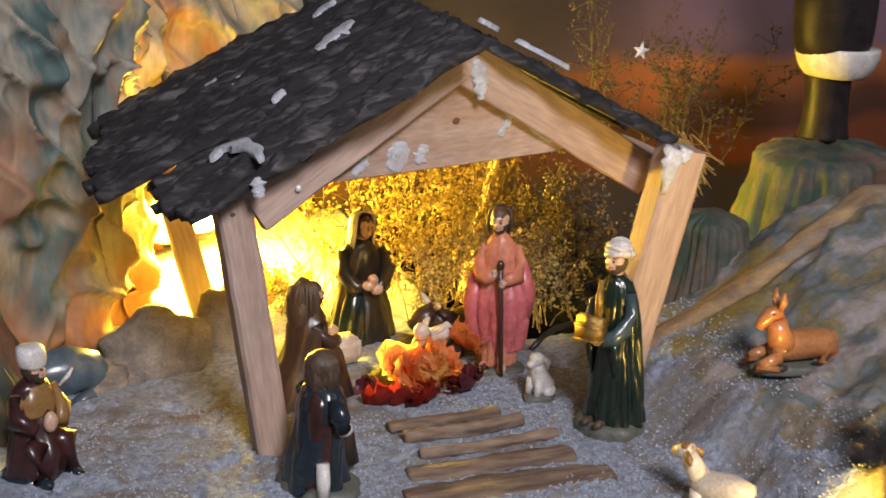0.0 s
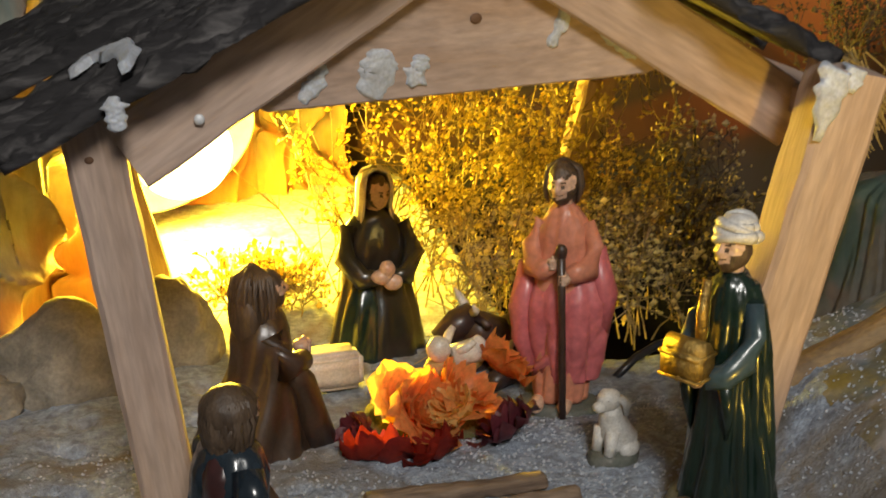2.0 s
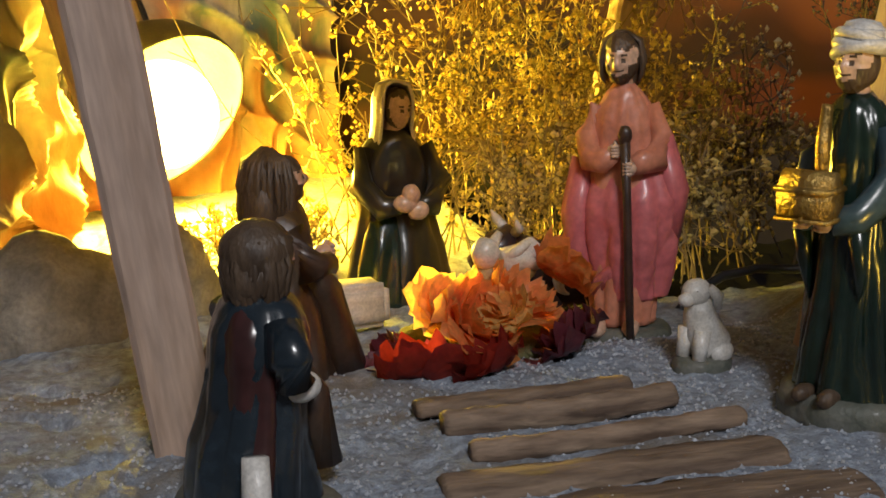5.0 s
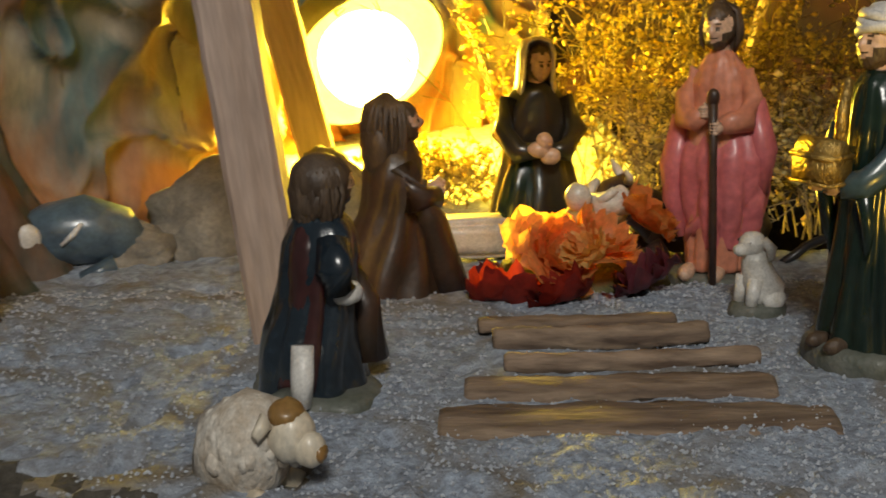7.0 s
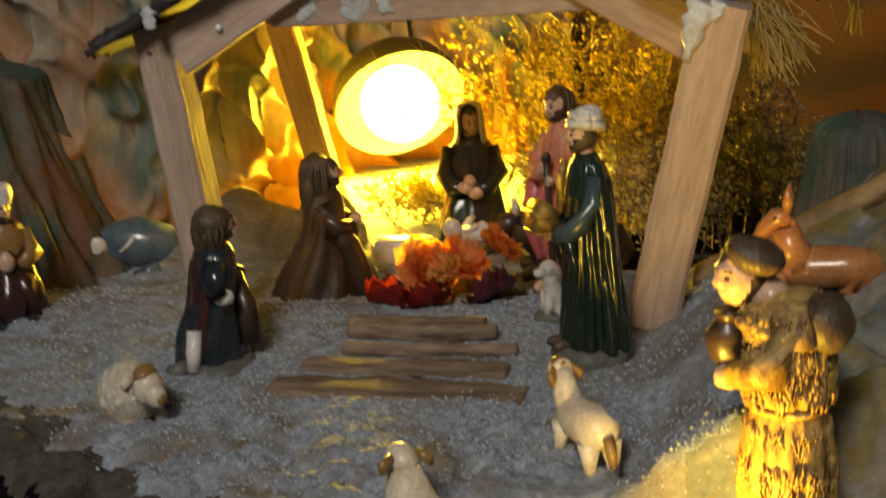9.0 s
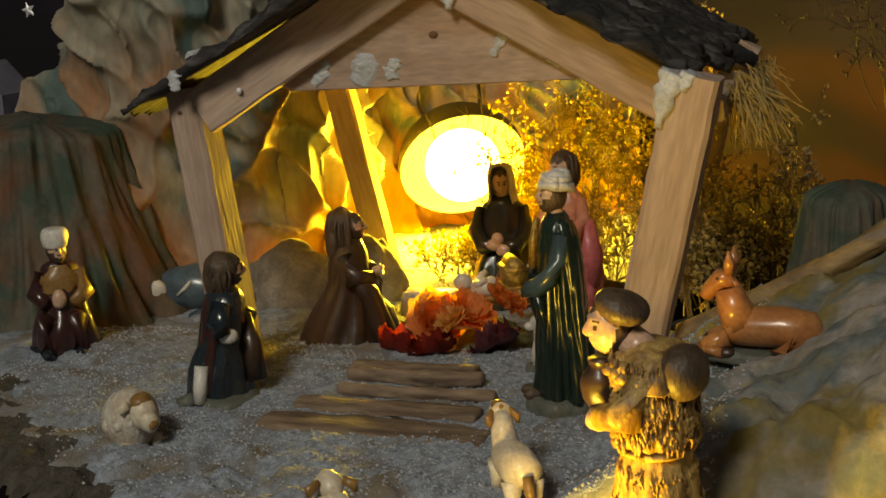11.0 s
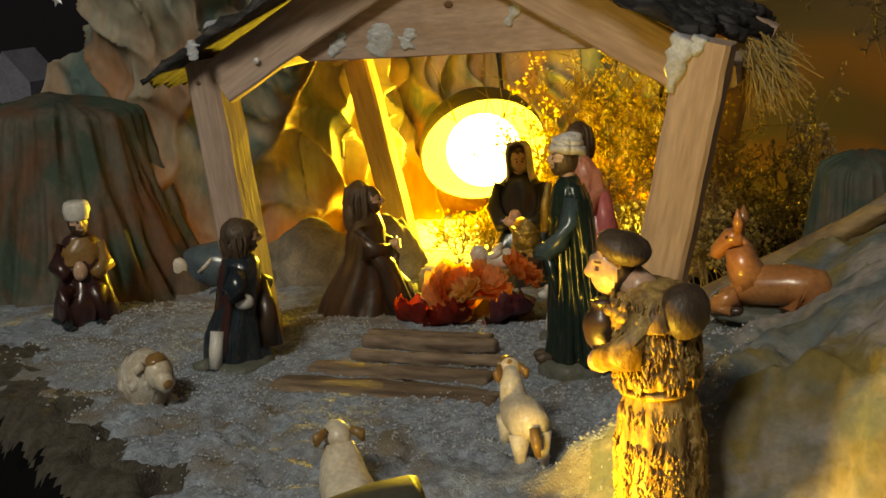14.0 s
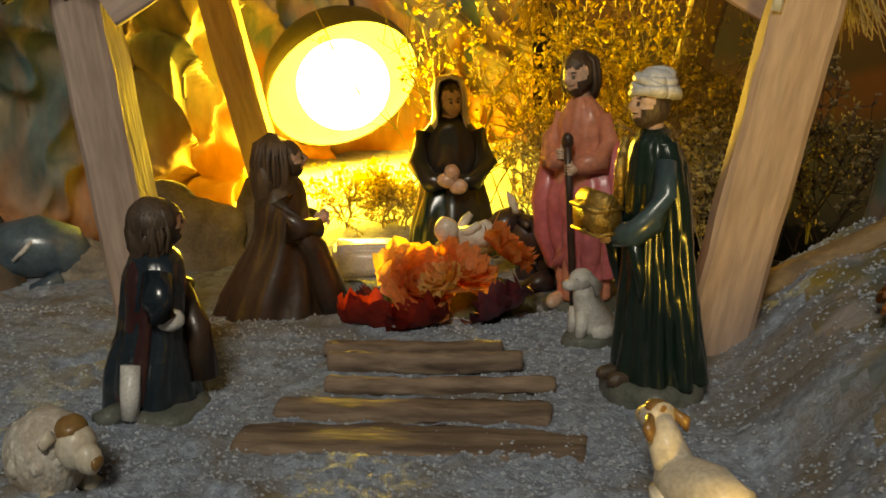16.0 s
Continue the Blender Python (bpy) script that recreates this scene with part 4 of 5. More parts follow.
def build_mary():
    bm = bmesh.new()
    # 0 brown 1 green 2 pale skin 3 white veil 4 hair
    robe(bm, dense([(-0.004, 0, 0.0, 0.030, 0.024, 0.08), (0.018, 0, 0.002, 0.026, 0.021, 0.08), (0.040, 0, 0.004, 0.021, 0.016, 0.06), (0.062, 0, 0.004, 0.021, 0.014, 0.04), (0.074, 0, 0.003, 0.015, 0.011, 0.02), (0.080, 0, 0.002, 0.006, 0.006, 0)], 30), 0, seg=44, folds=9)
    robe(bm, dense([(-0.004, -0.012, -0.010, 0.016, 0.014, 0.12), (0.025, -0.010, -0.007, 0.0125, 0.011, 0.10), (0.045, -0.006, 0, 0.008, 0.008, 0.03)], 16), 1, seg=30, folds=7)
    for s in (-1, 1):
        limb(bm, [(s * 0.017, 0, 0.070), (s * 0.023, -0.008, 0.054), (s * 0.014, -0.018, 0.044), (s * 0.004, -0.022, 0.046)], [0.006, 0.007, 0.0062, 0.004], 0, 12)
    ball(bm, (-0.003, -0.024, 0.047), (0.0075, 0.0045, 0.0045), 2, seg=12, rings=8)
    ball(bm, (0.004, -0.024, 0.043), (0.006, 0.0045, 0.005), 2, seg=12, rings=8)
    ball(bm, (0.0, -0.0245, 0.051), (0.0055, 0.0045, 0.005), 2, seg=12, rings=8)
    ball(bm, (0, 0.001, 0.081), (0.0055, 0.0055, 0.008), 2)
    head(bm, (0.001, -0.004, 0.0905), 0.0090, 2, 4, 12, None, 0.72, 12)
    # the pale veil: open at the face, falling on the shoulders
    seg = 40
    rows = [(0.1035, 0.0020, 0.0050, -0.0010), (0.1018, 0.0092, 0.0092, -0.0006), (0.0955, 0.0118, 0.0116, 0.0), (0.0870, 0.0120, 0.0112, 0.0008), (0.0800, 0.0120, 0.0096, 0.0028), (0.0735, 0.0140, 0.0105, 0.0030)]
    rings = [[bm.verts.new((rx * math.cos(a), oy + ry * math.sin(a), z + 0.0006 * math.sin(9 * a))) for a in np.linspace(-0.75, math.pi + 0.75, seg)] for z, rx, ry, oy in rows]
    for u, v in zip(rings, rings[1:]):
        for j in range(seg - 1):
            bm.faces.new((u[j], u[j + 1], v[j + 1], v[j])).material_index = 3
    bm.faces.new(rings[0]).material_index = 3
    limb(bm, [v.co.copy() for v in [r[0] for r in rings[::-1]] + [r[-1] for r in rings]], 0.0011, 3, 8)
    return figure("kneeling_woman_figurine", bm, ["cloak", "green", "skin", "pale", "hair"], pose(-0.019, 0.200, -0.006, 0, 0, 6) @ Matrix.Diagonal((0.88, 0.92, 1.0, 1)), "kneeling woman figurine in dark cloak and pale veil with joined arms")


build_mary()


def build_kneeling_king():
    bm = bmesh.new()
    # 0 navy 1 wine 2 skin 3 hair 4 white 5 base 6 brown
    base_disc(bm, 0.030, 0.022, 5, 0.006, (0.0, 0.002))
    robe(bm, dense([(0.003, 0, 0.004, 0.021, 0.020, 0.10), (0.020, 0, 0.004, 0.0185, 0.0175, 0.11), (0.040, 0, 0.001, 0.0165, 0.0135, 0.09), (0.056, 0, -0.001, 0.0175, 0.0125, 0.05), (0.066, 0, -0.002, 0.013, 0.0105, 0.03), (0.071, 0, -0.002, 0.006, 0.006, 0)], 30), 0, seg=48, folds=9, phase=0.7)
    robe(bm, dense([(0.008, -0.006, 0.010, 0.013, 0.011, 0.14), (0.035, -0.005, 0.007, 0.0105, 0.008, 0.12), (0.058, -0.004, 0.005, 0.009, 0.007, 0.06), (0.066, -0.003, 0.003, 0.005, 0.005, 0)], 20), 1, seg=36, folds=7, phase=1.7)
    limb(bm, [(-0.014, 0.001, 0.062), (-0.0195, 0.004, 0.052), (-0.0195, 0.002, 0.045)], [0.006, 0.0070, 0.0062], 0, 12)
    limb(bm, [(0.014, -0.001, 0.062), (0.019, -0.007, 0.050), (0.010, -0.018, 0.045)], [0.006, 0.0070, 0.0055], 0, 12)
    ball(bm, (-0.0190, -0.0015, 0.0430), (0.0045, 0.006, 0.0048), 4, seg=12, rings=8)
    limb(bm, [(0.004, -0.0135, 0.050), (-0.006, -0.0150, 0.034), (-0.008, -0.0165, 0.012)], [0.004, 0.0065, 0.007], 6, 10)
    limb(bm, [(-0.0165, 0.016, 0.026), (-0.0185, 0.0180, 0.014), (-0.0190, 0.019, 0.004)], [0.0042, 0.0046, 0.0036], 4, 10)
    limb(bm, [(-0.012, 0.020, 0.005), (-0.014, 0.032, 0.003)], [0.005, 0.004], 5, 10)
    ball(bm, (0, -0.003, 0.072), (0.005, 0.005, 0.006), 4)
    head(bm, (0, -0.006, 0.0795), 0.0092, 2, 3, 0, 3, 0.4, 6)
    ball(bm, (0, -0.002, 0.081), (0.0108, 0.0112, 0.0105), 3)
    ball(bm, (0, 0.002, 0.074), (0.0098, 0.0072, 0.0085), 3)
    strands(bm, (0, -0.002, 0.080), 0.0102, 32, 3, 0.016, 5)
    return figure("kneeling_king_figurine", bm, ["navy", "wine", "skin", "hair", "white", "basegrey", "brown"], pose(-0.121, -0.052, -0.003, 0, 0, 122), "glazed kneeling king in dark blue cloak with white cuffs")


build_kneeling_king()


def build_second_king():
    bm = bmesh.new()
    # 0 brown 1 ochre 2 skin 3 hair
    robe(bm, dense([(-0.006, 0, 0.008, 0.028, 0.030, 0.08), (0.015, 0, 0.005, 0.024, 0.024, 0.10), (0.040, 0, 0.0, 0.0185, 0.015, 0.08), (0.058, 0, -0.001, 0.018, 0.013, 0.05), (0.068, 0, -0.002, 0.0125, 0.0105, 0.02), (0.074, 0, -0.003, 0.006, 0.006, 0)], 30), 0, seg=44, folds=9, phase=1.1)
    for s in (-1, 1):
        limb(bm, [(s * 0.014, -0.001, 0.063), (s * 0.020, -0.006, 0.048), (s * 0.010, -0.018, 0.046)], [0.006, 0.0075, 0.005], 0, 12)
    hand(bm, (0, -0.021, 0.049), 0.0045, 2)
    for s in (-1, 1):
        limb(bm, [(s * 0.018, -0.006, 0.050), (s * 0.012, -0.016, 0.036), (s * 0.010, -0.020, 0.018), (s * 0.008, -0.024, 0.002)], [0.0050, 0.0070, 0.0085, 0.0100], 0, 14)
    head(bm, (0, -0.005, 0.080), 0.0092, 2, 3, 0, 3)
    ball(bm, (0, 0.002, 0.0835), (0.0105, 0.0105, 0.0098), 3)
    strands(bm, (0, 0.001, 0.0825), 0.0112, 34, 3, 0.020, 15)
    ball(bm, (0, 0.006, 0.070), (0.0125, 0.008, 0.016), 3)
    return figure("kneeling_king_figurine", bm, ["brown", "ochre", "skin", "hair"], pose(-0.096, 0.082, -0.006, 0, 0, 105), "kneeling bearded king in a long dark brown mantle")


build_second_king()


def build_seated_figure():
    bm = bmesh.new()
    # 0 wine 1 ochre 2 skin 3 white 4 hair 5 navy
    base_disc(bm, 0.030, 0.024, 5, 0.006)
    robe(bm, dense([(0.0, 0, 0, 0.026, 0.022, 0.10), (0.018, 0, -0.003, 0.023, 0.021, 0.10), (0.034, 0, 0.0, 0.0185, 0.0165, 0.07), (0.050, 0, 0.002, 0.018, 0.013, 0.05), (0.062, 0, 0.002, 0.014, 0.0105, 0.02), (0.067, 0, 0.001, 0.006, 0.006, 0)], 28), 0, seg=44, folds=9, phase=0.2)
    robe(bm, dense([(0.044, 0, 0.002, 0.0195, 0.0145, 0.06), (0.055, 0, 0.002, 0.0180, 0.0135, 0.05), (0.064, 0, 0.001, 0.011, 0.009, 0.02)], 10), 1, seg=36, folds=7)
    for s in (-1, 1):
        limb(bm, [(s * 0.0145, 0, 0.058), (s * 0.020, -0.006, 0.044), (s * 0.011, -0.018, 0.038)], [0.0055, 0.0068, 0.005], 1 if s > 0 else 0, 12)
        limb(bm, [(s * 0.008, -0.004, 0.024), (s * 0.013, -0.020, 0.026), (s * 0.013, -0.023, 0.004)], [0.009, 0.0085, 0.007], 0, 12)
        ball(bm, (s * 0.013, -0.028, 0.004), (0.005, 0.008, 0.004), 5, seg=10, rings=6)
    ball(bm, (0, -0.020, 0.042), (0.006, 0.0045, 0.007), 2, seg=12, rings=8)
    head(bm, (0, -0.003, 0.075), 0.0092, 2, 4, 20, 4)
    robe(bm, dense([(0.077, 0, -0.002, 0.0096, 0.0098, 0), (0.083, 0, -0.001, 0.0108, 0.0108, 0), (0.089, 0, 0, 0.0098, 0.0098, 0.0), (0.0905, 0, 0, 0.006, 0.006, 0)], 10), 3, seg=24, folds=5)
    return figure("seated_figurine", bm, ["wine", "ochre", "skin", "white", "hair", "navy"], pose(-0.288, 0.022, -0.004, 0, 0, 30) @ Matrix.Diagonal((0.86, 0.86, 0.97, 1)), "seated dark-robed figurine with white cap and ochre shawl")


build_seated_figure()


def build_shepherd():
    bm = bmesh.new()
    # 0 fur 1 skin 2 hat 3 jug 4 dark 5 base
    base_disc(bm, 0.026, 0.024, 5, 0.008)
    for s in (-1, 1):
        limb(bm, [(s * 0.0075, 0.002, 0.030), (s * 0.0075, 0.001, 0.018), (s * 0.0075, -0.001, 0.007)], [0.0068, 0.0058, 0.0044], 1, 12)
        ball(bm, (s * 0.0078, -0.008, 0.0085), (0.0046, 0.0105, 0.0042), 1, seg=12, rings=8)
    robe(bm, dense([(0.018, 0, 0, 0.0165, 0.0145, 0.03), (0.030, 0, 0, 0.0190, 0.0165, 0.05), (0.052, 0, 0, 0.0185, 0.0160, 0.05), (0.068, 0, 0, 0.0150, 0.0135, 0.04), (0.073, 0, 0, 0.0143, 0.0128, 0.02), (0.078, 0, 0, 0.0155, 0.0135, 0.03), (0.100, 0, 0, 0.0180, 0.0135, 0.03), (0.108, 0, 0, 0.0145, 0.0115, 0.02), (0.114, 0, 0, 0.006, 0.006, 0)], 60), 0, seg=64, folds=13, phase=0.3)
    # shaggy collar
    robe(bm, dense([(0.098, 0, 0.001, 0.0195, 0.0165, 0.06), (0.105, 0, 0.001, 0.0185, 0.0150, 0.06), (0.112, 0, 0.001, 0.0105, 0.0100, 0.03)], 12), 0, seg=56, folds=17)
    limb(bm, [(-0.0155, 0, 0.104), (-0.0205, -0.006, 0.092), (-0.010, -0.018, 0.088)], [0.006, 0.0070, 0.005], 0, 12)
    limb(bm, [(0.0155, 0, 0.104), (0.0205, -0.005, 0.090), (0.010, -0.018, 0.085)], [0.006, 0.0070, 0.005], 0, 12)
    ball(bm, (-0.007, -0.0195, 0.0900), (0.0055, 0.0055, 0.0050), 1, seg=12, rings=8)
    ball(bm, (0.006, -0.020, 0.083), (0.0055, 0.0055, 0.0050), 1, seg=12, rings=8)
    # small pot in the hands, and a round pack on the back
    robe(bm, dense([(0.084, 0, -0.0205, 0.004, 0.004, 0), (0.089, 0, -0.0205, 0.0072, 0.0072, 0), (0.097, 0, -0.0205, 0.0078, 0.0078, 0), (0.102, 0, -0.0205, 0.0050, 0.0050, 0), (0.105, 0, -0.0205, 0.0056, 0.0056, 0)], 16), 3, seg=24, folds=5)
    ball(bm, (0.006, 0.0125, 0.104), (0.0125, 0.0095, 0.0105), 4)
    limb(bm, [(0, -0.002, 0.108), (0, -0.010, 0.114)], [0.0065, 0.0060], 1, 12)
    head(bm, (-0.002, -0.0165, 0.1175), 0.0102, 1, 4, 42, None, 0.62, 0)
    # soft cap pushed back on the head
    ball(bm, (0.001, -0.0115, 0.1258), (0.0104, 0.0108, 0.0062), 2, rot(-22, "X"))
    # lumpy fleece shawl on the shoulders
    rng = random.Random(9)
    for k in range(120):
        a = rng.uniform(0, 2 * math.pi)
        q = rng.uniform(0.55, 1.0)
        ball(bm, (0.0185 * q * math.cos(a), 0.0165 * q * math.sin(a) - 0.001, 0.1115 - 0.0085 * q * q + rng.uniform(-0.001, 0.001)), rng.uniform(0.0014, 0.0026), 0, seg=7, rings=5)
    # carved shags of fur
    rng = random.Random(4)
    for k in range(2400):
        a = rng.uniform(0, 2 * math.pi)
        z = rng.uniform(0.026, 0.068) if k % 5 < 3 else rng.uniform(0.078, 0.110)
        rr = 0.0186 if z < 0.056 else (0.0160 if z < 0.075 else 0.0176)
        b = a + rng.uniform(-0.10, 0.10)
        p = Vector((rr * 0.98 * math.cos(a), rr * 0.86 * math.sin(a), z))
        q = Vector((rr * 1.07 * math.cos(b), rr * 0.93 * math.sin(b), z - 0.0026))
        e = Vector((rr * 1.02 * math.cos(b), rr * 0.89 * math.sin(b), z - 0.0052))
        limb(bm, [p, q, e], [0.0004, 0.00065, 0.0002], 0, 4)
    limb(bm, [(0.0150 * math.cos(a), 0.0134 * math.sin(a), 0.0725) for a in np.linspace(0, 2 * math.pi, 25)], 0.0014, 0, 6)
    return figure("shepherd_figurine", bm, ["fur", "skin", "hair", "darkwood", "hair", "basegrey"], pose(0.182, -0.252, -0.013, 0, 0, -95) @ Matrix.Scale(1.06, 4), "shepherd figurine in shaggy fleece coat and dark hat holding a pot")


build_shepherd()


# ---- animals ----
def build_standing_sheep():
    bm = bmesh.new()
    # 0 white 1 brown 2 base 3 dark ; faces -x before turning
    limb(bm, [(0.026, 0, 0.024), (0.022, 0, 0.028), (0.010, 0, 0.029), (-0.006, 0, 0.028), (-0.016, 0, 0.029), (-0.020, 0, 0.033)], [0.004, 0.0105, 0.0120, 0.0110, 0.0085, 0.005], 0, 18)
    limb(bm, [(-0.012, 0, 0.030), (-0.021, 0, 0.040), (-0.026, 0, 0.048)], [0.0085, 0.0072, 0.0058], 0, 14)
    limb(bm, [(-0.022, 0, 0.050), (-0.030, 0, 0.048), (-0.037, 0, 0.0455)], [0.0055, 0.0058, 0.0036], 0, 14)
    ball(bm, (-0.027, 0, 0.0525), (0.005, 0.0048, 0.003), 1, seg=12, rings=8)
    for s in (-1, 1):
        limb(bm, [(-0.024, s * 0.0050, 0.051), (-0.020, s * 0.0085, 0.047), (-0.019, s * 0.0088, 0.043)], [0.0016, 0.0026, 0.001], 1, 8)
        ball(bm, (-0.031, s * 0.0048, 0.0495), 0.0010, 3, seg=6, rings=4)
        limb(bm, [(-0.013, s * 0.006, 0.024), (-0.016, s * 0.0065, 0.012), (-0.017, s * 0.0065, 0.0)], [0.0058, 0.0036, 0.0026], 0, 10)
        limb(bm, [(0.019, s * 0.006, 0.024), (0.021, s * 0.0065, 0.012), (0.0195, s * 0.0065, 0.0)], [0.0066, 0.0036, 0.0026], 0, 10)
    limb(bm, [(0.028, 0, 0.030), (0.033, 0, 0.022), (0.034, 0, 0.015)], [0.003, 0.0032, 0.0018], 1, 8)
    rough(bm, 0.0008, 180)
    return figure("sheep_figurine", bm, ["sheepwhite", "ochre", "basegrey", "darkwood"], pose(0.096, -0.169, -0.007, 0, 0, -58) @ Matrix.Scale(0.86, 4), "cream standing sheep figurine with brown ears on the grit", "sheep")


build_standing_sheep()


def build_front_sheep():
    bm = bmesh.new()
    limb(bm, [(0.020, 0, 0.006), (0.015, 0, 0.013), (0.004, 0, 0.016), (-0.006, 0, 0.019), (-0.010, 0, 0.027), (-0.012, 0, 0.034)], [0.006, 0.0115, 0.0125, 0.0115, 0.0095, 0.0070], 0, 18)
    ball(bm, (-0.0145, 0, 0.0375), (0.0085, 0.0068, 0.0066), 0)
    ball(bm, (-0.022, 0, 0.0355), (0.005, 0.0045, 0.0042), 0, seg=12, rings=8)
    for s in (-1, 1):
        limb(bm, [(-0.011, s * 0.0055, 0.041), (-0.009, s * 0.0105, 0.0385), (-0.008, s * 0.011, 0.035)], [0.0018, 0.003, 0.001], 1, 8)
        limb(bm, [(-0.009, s * 0.006, 0.014), (-0.013, s * 0.0065, 0.006), (-0.014, s * 0.0065, -0.004)], [0.005, 0.0038, 0.003], 0, 10)
        limb(bm, [(0.012, s * 0.007, 0.012), (0.012, s * 0.0075, 0.004), (0.010, s * 0.0075, -0.004)], [0.006, 0.004, 0.003], 0, 10)
    rough(bm, 0.0009, 200)
    return figure("sheep_figurine", bm, ["sheepwhite", "ochre"], pose(0.034, -0.240, -0.014, 0, 0, -55), "small cream sheep figurine with a tan back", "sheep")


build_front_sheep()


def build_curled_sheep():
    bm = bmesh.new()
    base_disc(bm, 0.026, 0.020, 2, 0.004)
    limb(bm, [(0.018, 0, 0.008), (0.012, 0, 0.014), (0.0, 0, 0.017), (-0.009, 0, 0.017), (-0.015, 0, 0.015)], [0.007, 0.013, 0.0155, 0.0140, 0.008], 0, 20)
    rng = random.Random(2)
    for k in range(150):
        d = Vector((rng.gauss(0, 1), rng.gauss(0, 1), abs(rng.gauss(0.3, 1)))).normalized()
        ball(bm, (d.x * 0.0185, d.y * 0.0135, 0.015 + d.z * 0.0135), rng.uniform(0.0018, 0.0032), 0, seg=7, rings=5)
    ball(bm, (-0.0205, 0.004, 0.0235), (0.0090, 0.0078, 0.0074), 1)
    ball(bm, (-0.0285, 0.006, 0.0205), (0.0062, 0.0052, 0.0048), 1, seg=12, rings=8)
    ball(bm, (-0.019, 0.004, 0.0285), (0.0070, 0.0066, 0.0040), 3)
    ball(bm, (-0.012, -0.006, 0.020), (0.0060, 0.0050, 0.0060), 3)
    ball(bm, (-0.0335, 0.0065, 0.0200), (0.0022, 0.0030, 0.0022), 3, seg=8, rings=6)
    for s in (-1, 1):
        limb(bm, [(-0.014, 0.005 + s * 0.005, 0.028), (-0.012, 0.005 + s * 0.010, 0.025)], [0.0028, 0.0016], 1, 8)
        limb(bm, [(-0.006, s * 0.010, 0.006), (-0.016, s * 0.011, 0.004)], [0.004, 0.003], 1, 8)
    return figure("sheep_figurine", bm, ["wool", "sheepwhite", "basegrey", "ochre"], pose(-0.139, -0.134, -0.010, 0, 0, 160) @ Matrix.Diagonal((0.84, 0.98, 1.22, 1)), "curly white lying sheep figurine with brown face", "sheep")


build_curled_sheep()


def build_lamb():
    bm = bmesh.new()
    base_disc(bm, 0.0150, 0.012, 1, 0.005)
    limb(bm, [(0.006, 0, 0.004), (0.004, 0, 0.010), (0.000, 0, 0.018), (-0.002, 0, 0.026), (-0.003, 0, 0.031)], [0.008, 0.0100, 0.0085, 0.0066, 0.0056], 0, 16)
    ball(bm, (-0.0045, 0, 0.0345), (0.0068, 0.0062, 0.0062), 0)
    ball(bm, (-0.0105, 0, 0.0325), (0.0045, 0.0036, 0.0034), 0, seg=12, rings=8)
    for s in (-1, 1):
        limb(bm, [(-0.002, s * 0.0055, 0.037), (0.001, s * 0.0080, 0.033), (0.001, s * 0.0078, 0.027)], [0.0018, 0.0030, 0.0014], 0, 8)
        limb(bm, [(-0.005, s * 0.0045, 0.018), (-0.0075, s * 0.0048, 0.005)], [0.0040, 0.0030], 0, 10)
        ball(bm, (0.004, s * 0.008, 0.007), (0.007, 0.004, 0.005), 0, seg=10, rings=6)
        ball(bm, (-0.009, s * 0.0045, 0.0365), 0.0008, 2, seg=6, rings=4)
    return figure("lamb_figurine", bm, ["white", "basegrey", "hair"], pose(0.061, 0.022, 0.0, 0, 0, 25) @ Matrix.Scale(0.88, 4), "small white sitting lamb figurine", "lamb")


build_lamb()


def build_donkey():
    bm = bmesh.new()
    # faces -x
    base_disc(bm, 0.036, 0.017, 1, 0.004, (0.008, 0))
    limb(bm, [(0.042, 0, 0.012), (0.036, 0, 0.016), (0.020, 0, 0.0175), (0.004, 0, 0.017), (-0.008, 0, 0.017), (-0.014, 0, 0.018)], [0.006, 0.0120, 0.0125, 0.0120, 0.0115, 0.007], 0, 20)
    limb(bm, [(-0.003, 0, 0.018), (-0.009, 0, 0.029), (-0.012, 0, 0.040)], [0.0125, 0.0100, 0.0082], 0, 16)
    limb(bm, [(-0.009, 0, 0.046), (-0.016, 0, 0.045), (-0.023, 0, 0.038), (-0.026, 0, 0.033)], [0.006, 0.0066, 0.0048, 0.0038], 0, 16)
    for s in (-1, 1):
        limb(bm, [(-0.011, s * 0.0035, 0.049), (-0.010, s * 0.0060, 0.056), (-0.010, s * 0.0070, 0.064)], [0.0022, 0.0034, 0.0008], 0, 10)
        limb(bm, [(-0.010, s * 0.009, 0.012), (-0.024, s * 0.010, 0.007), (-0.030, s * 0.008, 0.004), (-0.012, s * 0.013, 0.003)], [0.0055, 0.0040, 0.0034, 0.0030], 0, 10)
        limb(bm, [(0.034, s * 0.010, 0.014), (0.020, s * 0.0145, 0.007), (0.034, s * 0.0150, 0.003)], [0.0080, 0.0055, 0.0030], 0, 10)
        ball(bm, (-0.017, s * 0.0058, 0.0465), 0.0011, 2, seg=6, rings=4)
        ball(bm, (-0.010, s * 0.0135, 0.0035), (0.0045, 0.003, 0.003), 2, seg=10, rings=6)
    limb(bm, [(-0.013, 0, 0.050), (-0.007, 0, 0.040), (-0.001, 0, 0.030)], [0.0022, 0.0036, 0.002], 0, 8)
    limb(bm, [(0.045, 0.002, 0.012), (0.048, 0.006, 0.007), (0.044, 0.012, 0.003)], [0.003, 0.0022, 0.0018], 0, 8)
    rough(bm, 0.0006, 150)
    return figure("donkey_figurine", bm, ["donkey", "basegrey", "darkwood"], pose(0.197, -0.080, height(0.208, -0.080) + 0.000, 0, 0, -6) @ Matrix.Scale(0.86, 4), "glazed orange-brown lying donkey figurine on the rock ledge", "donkey")


build_donkey()


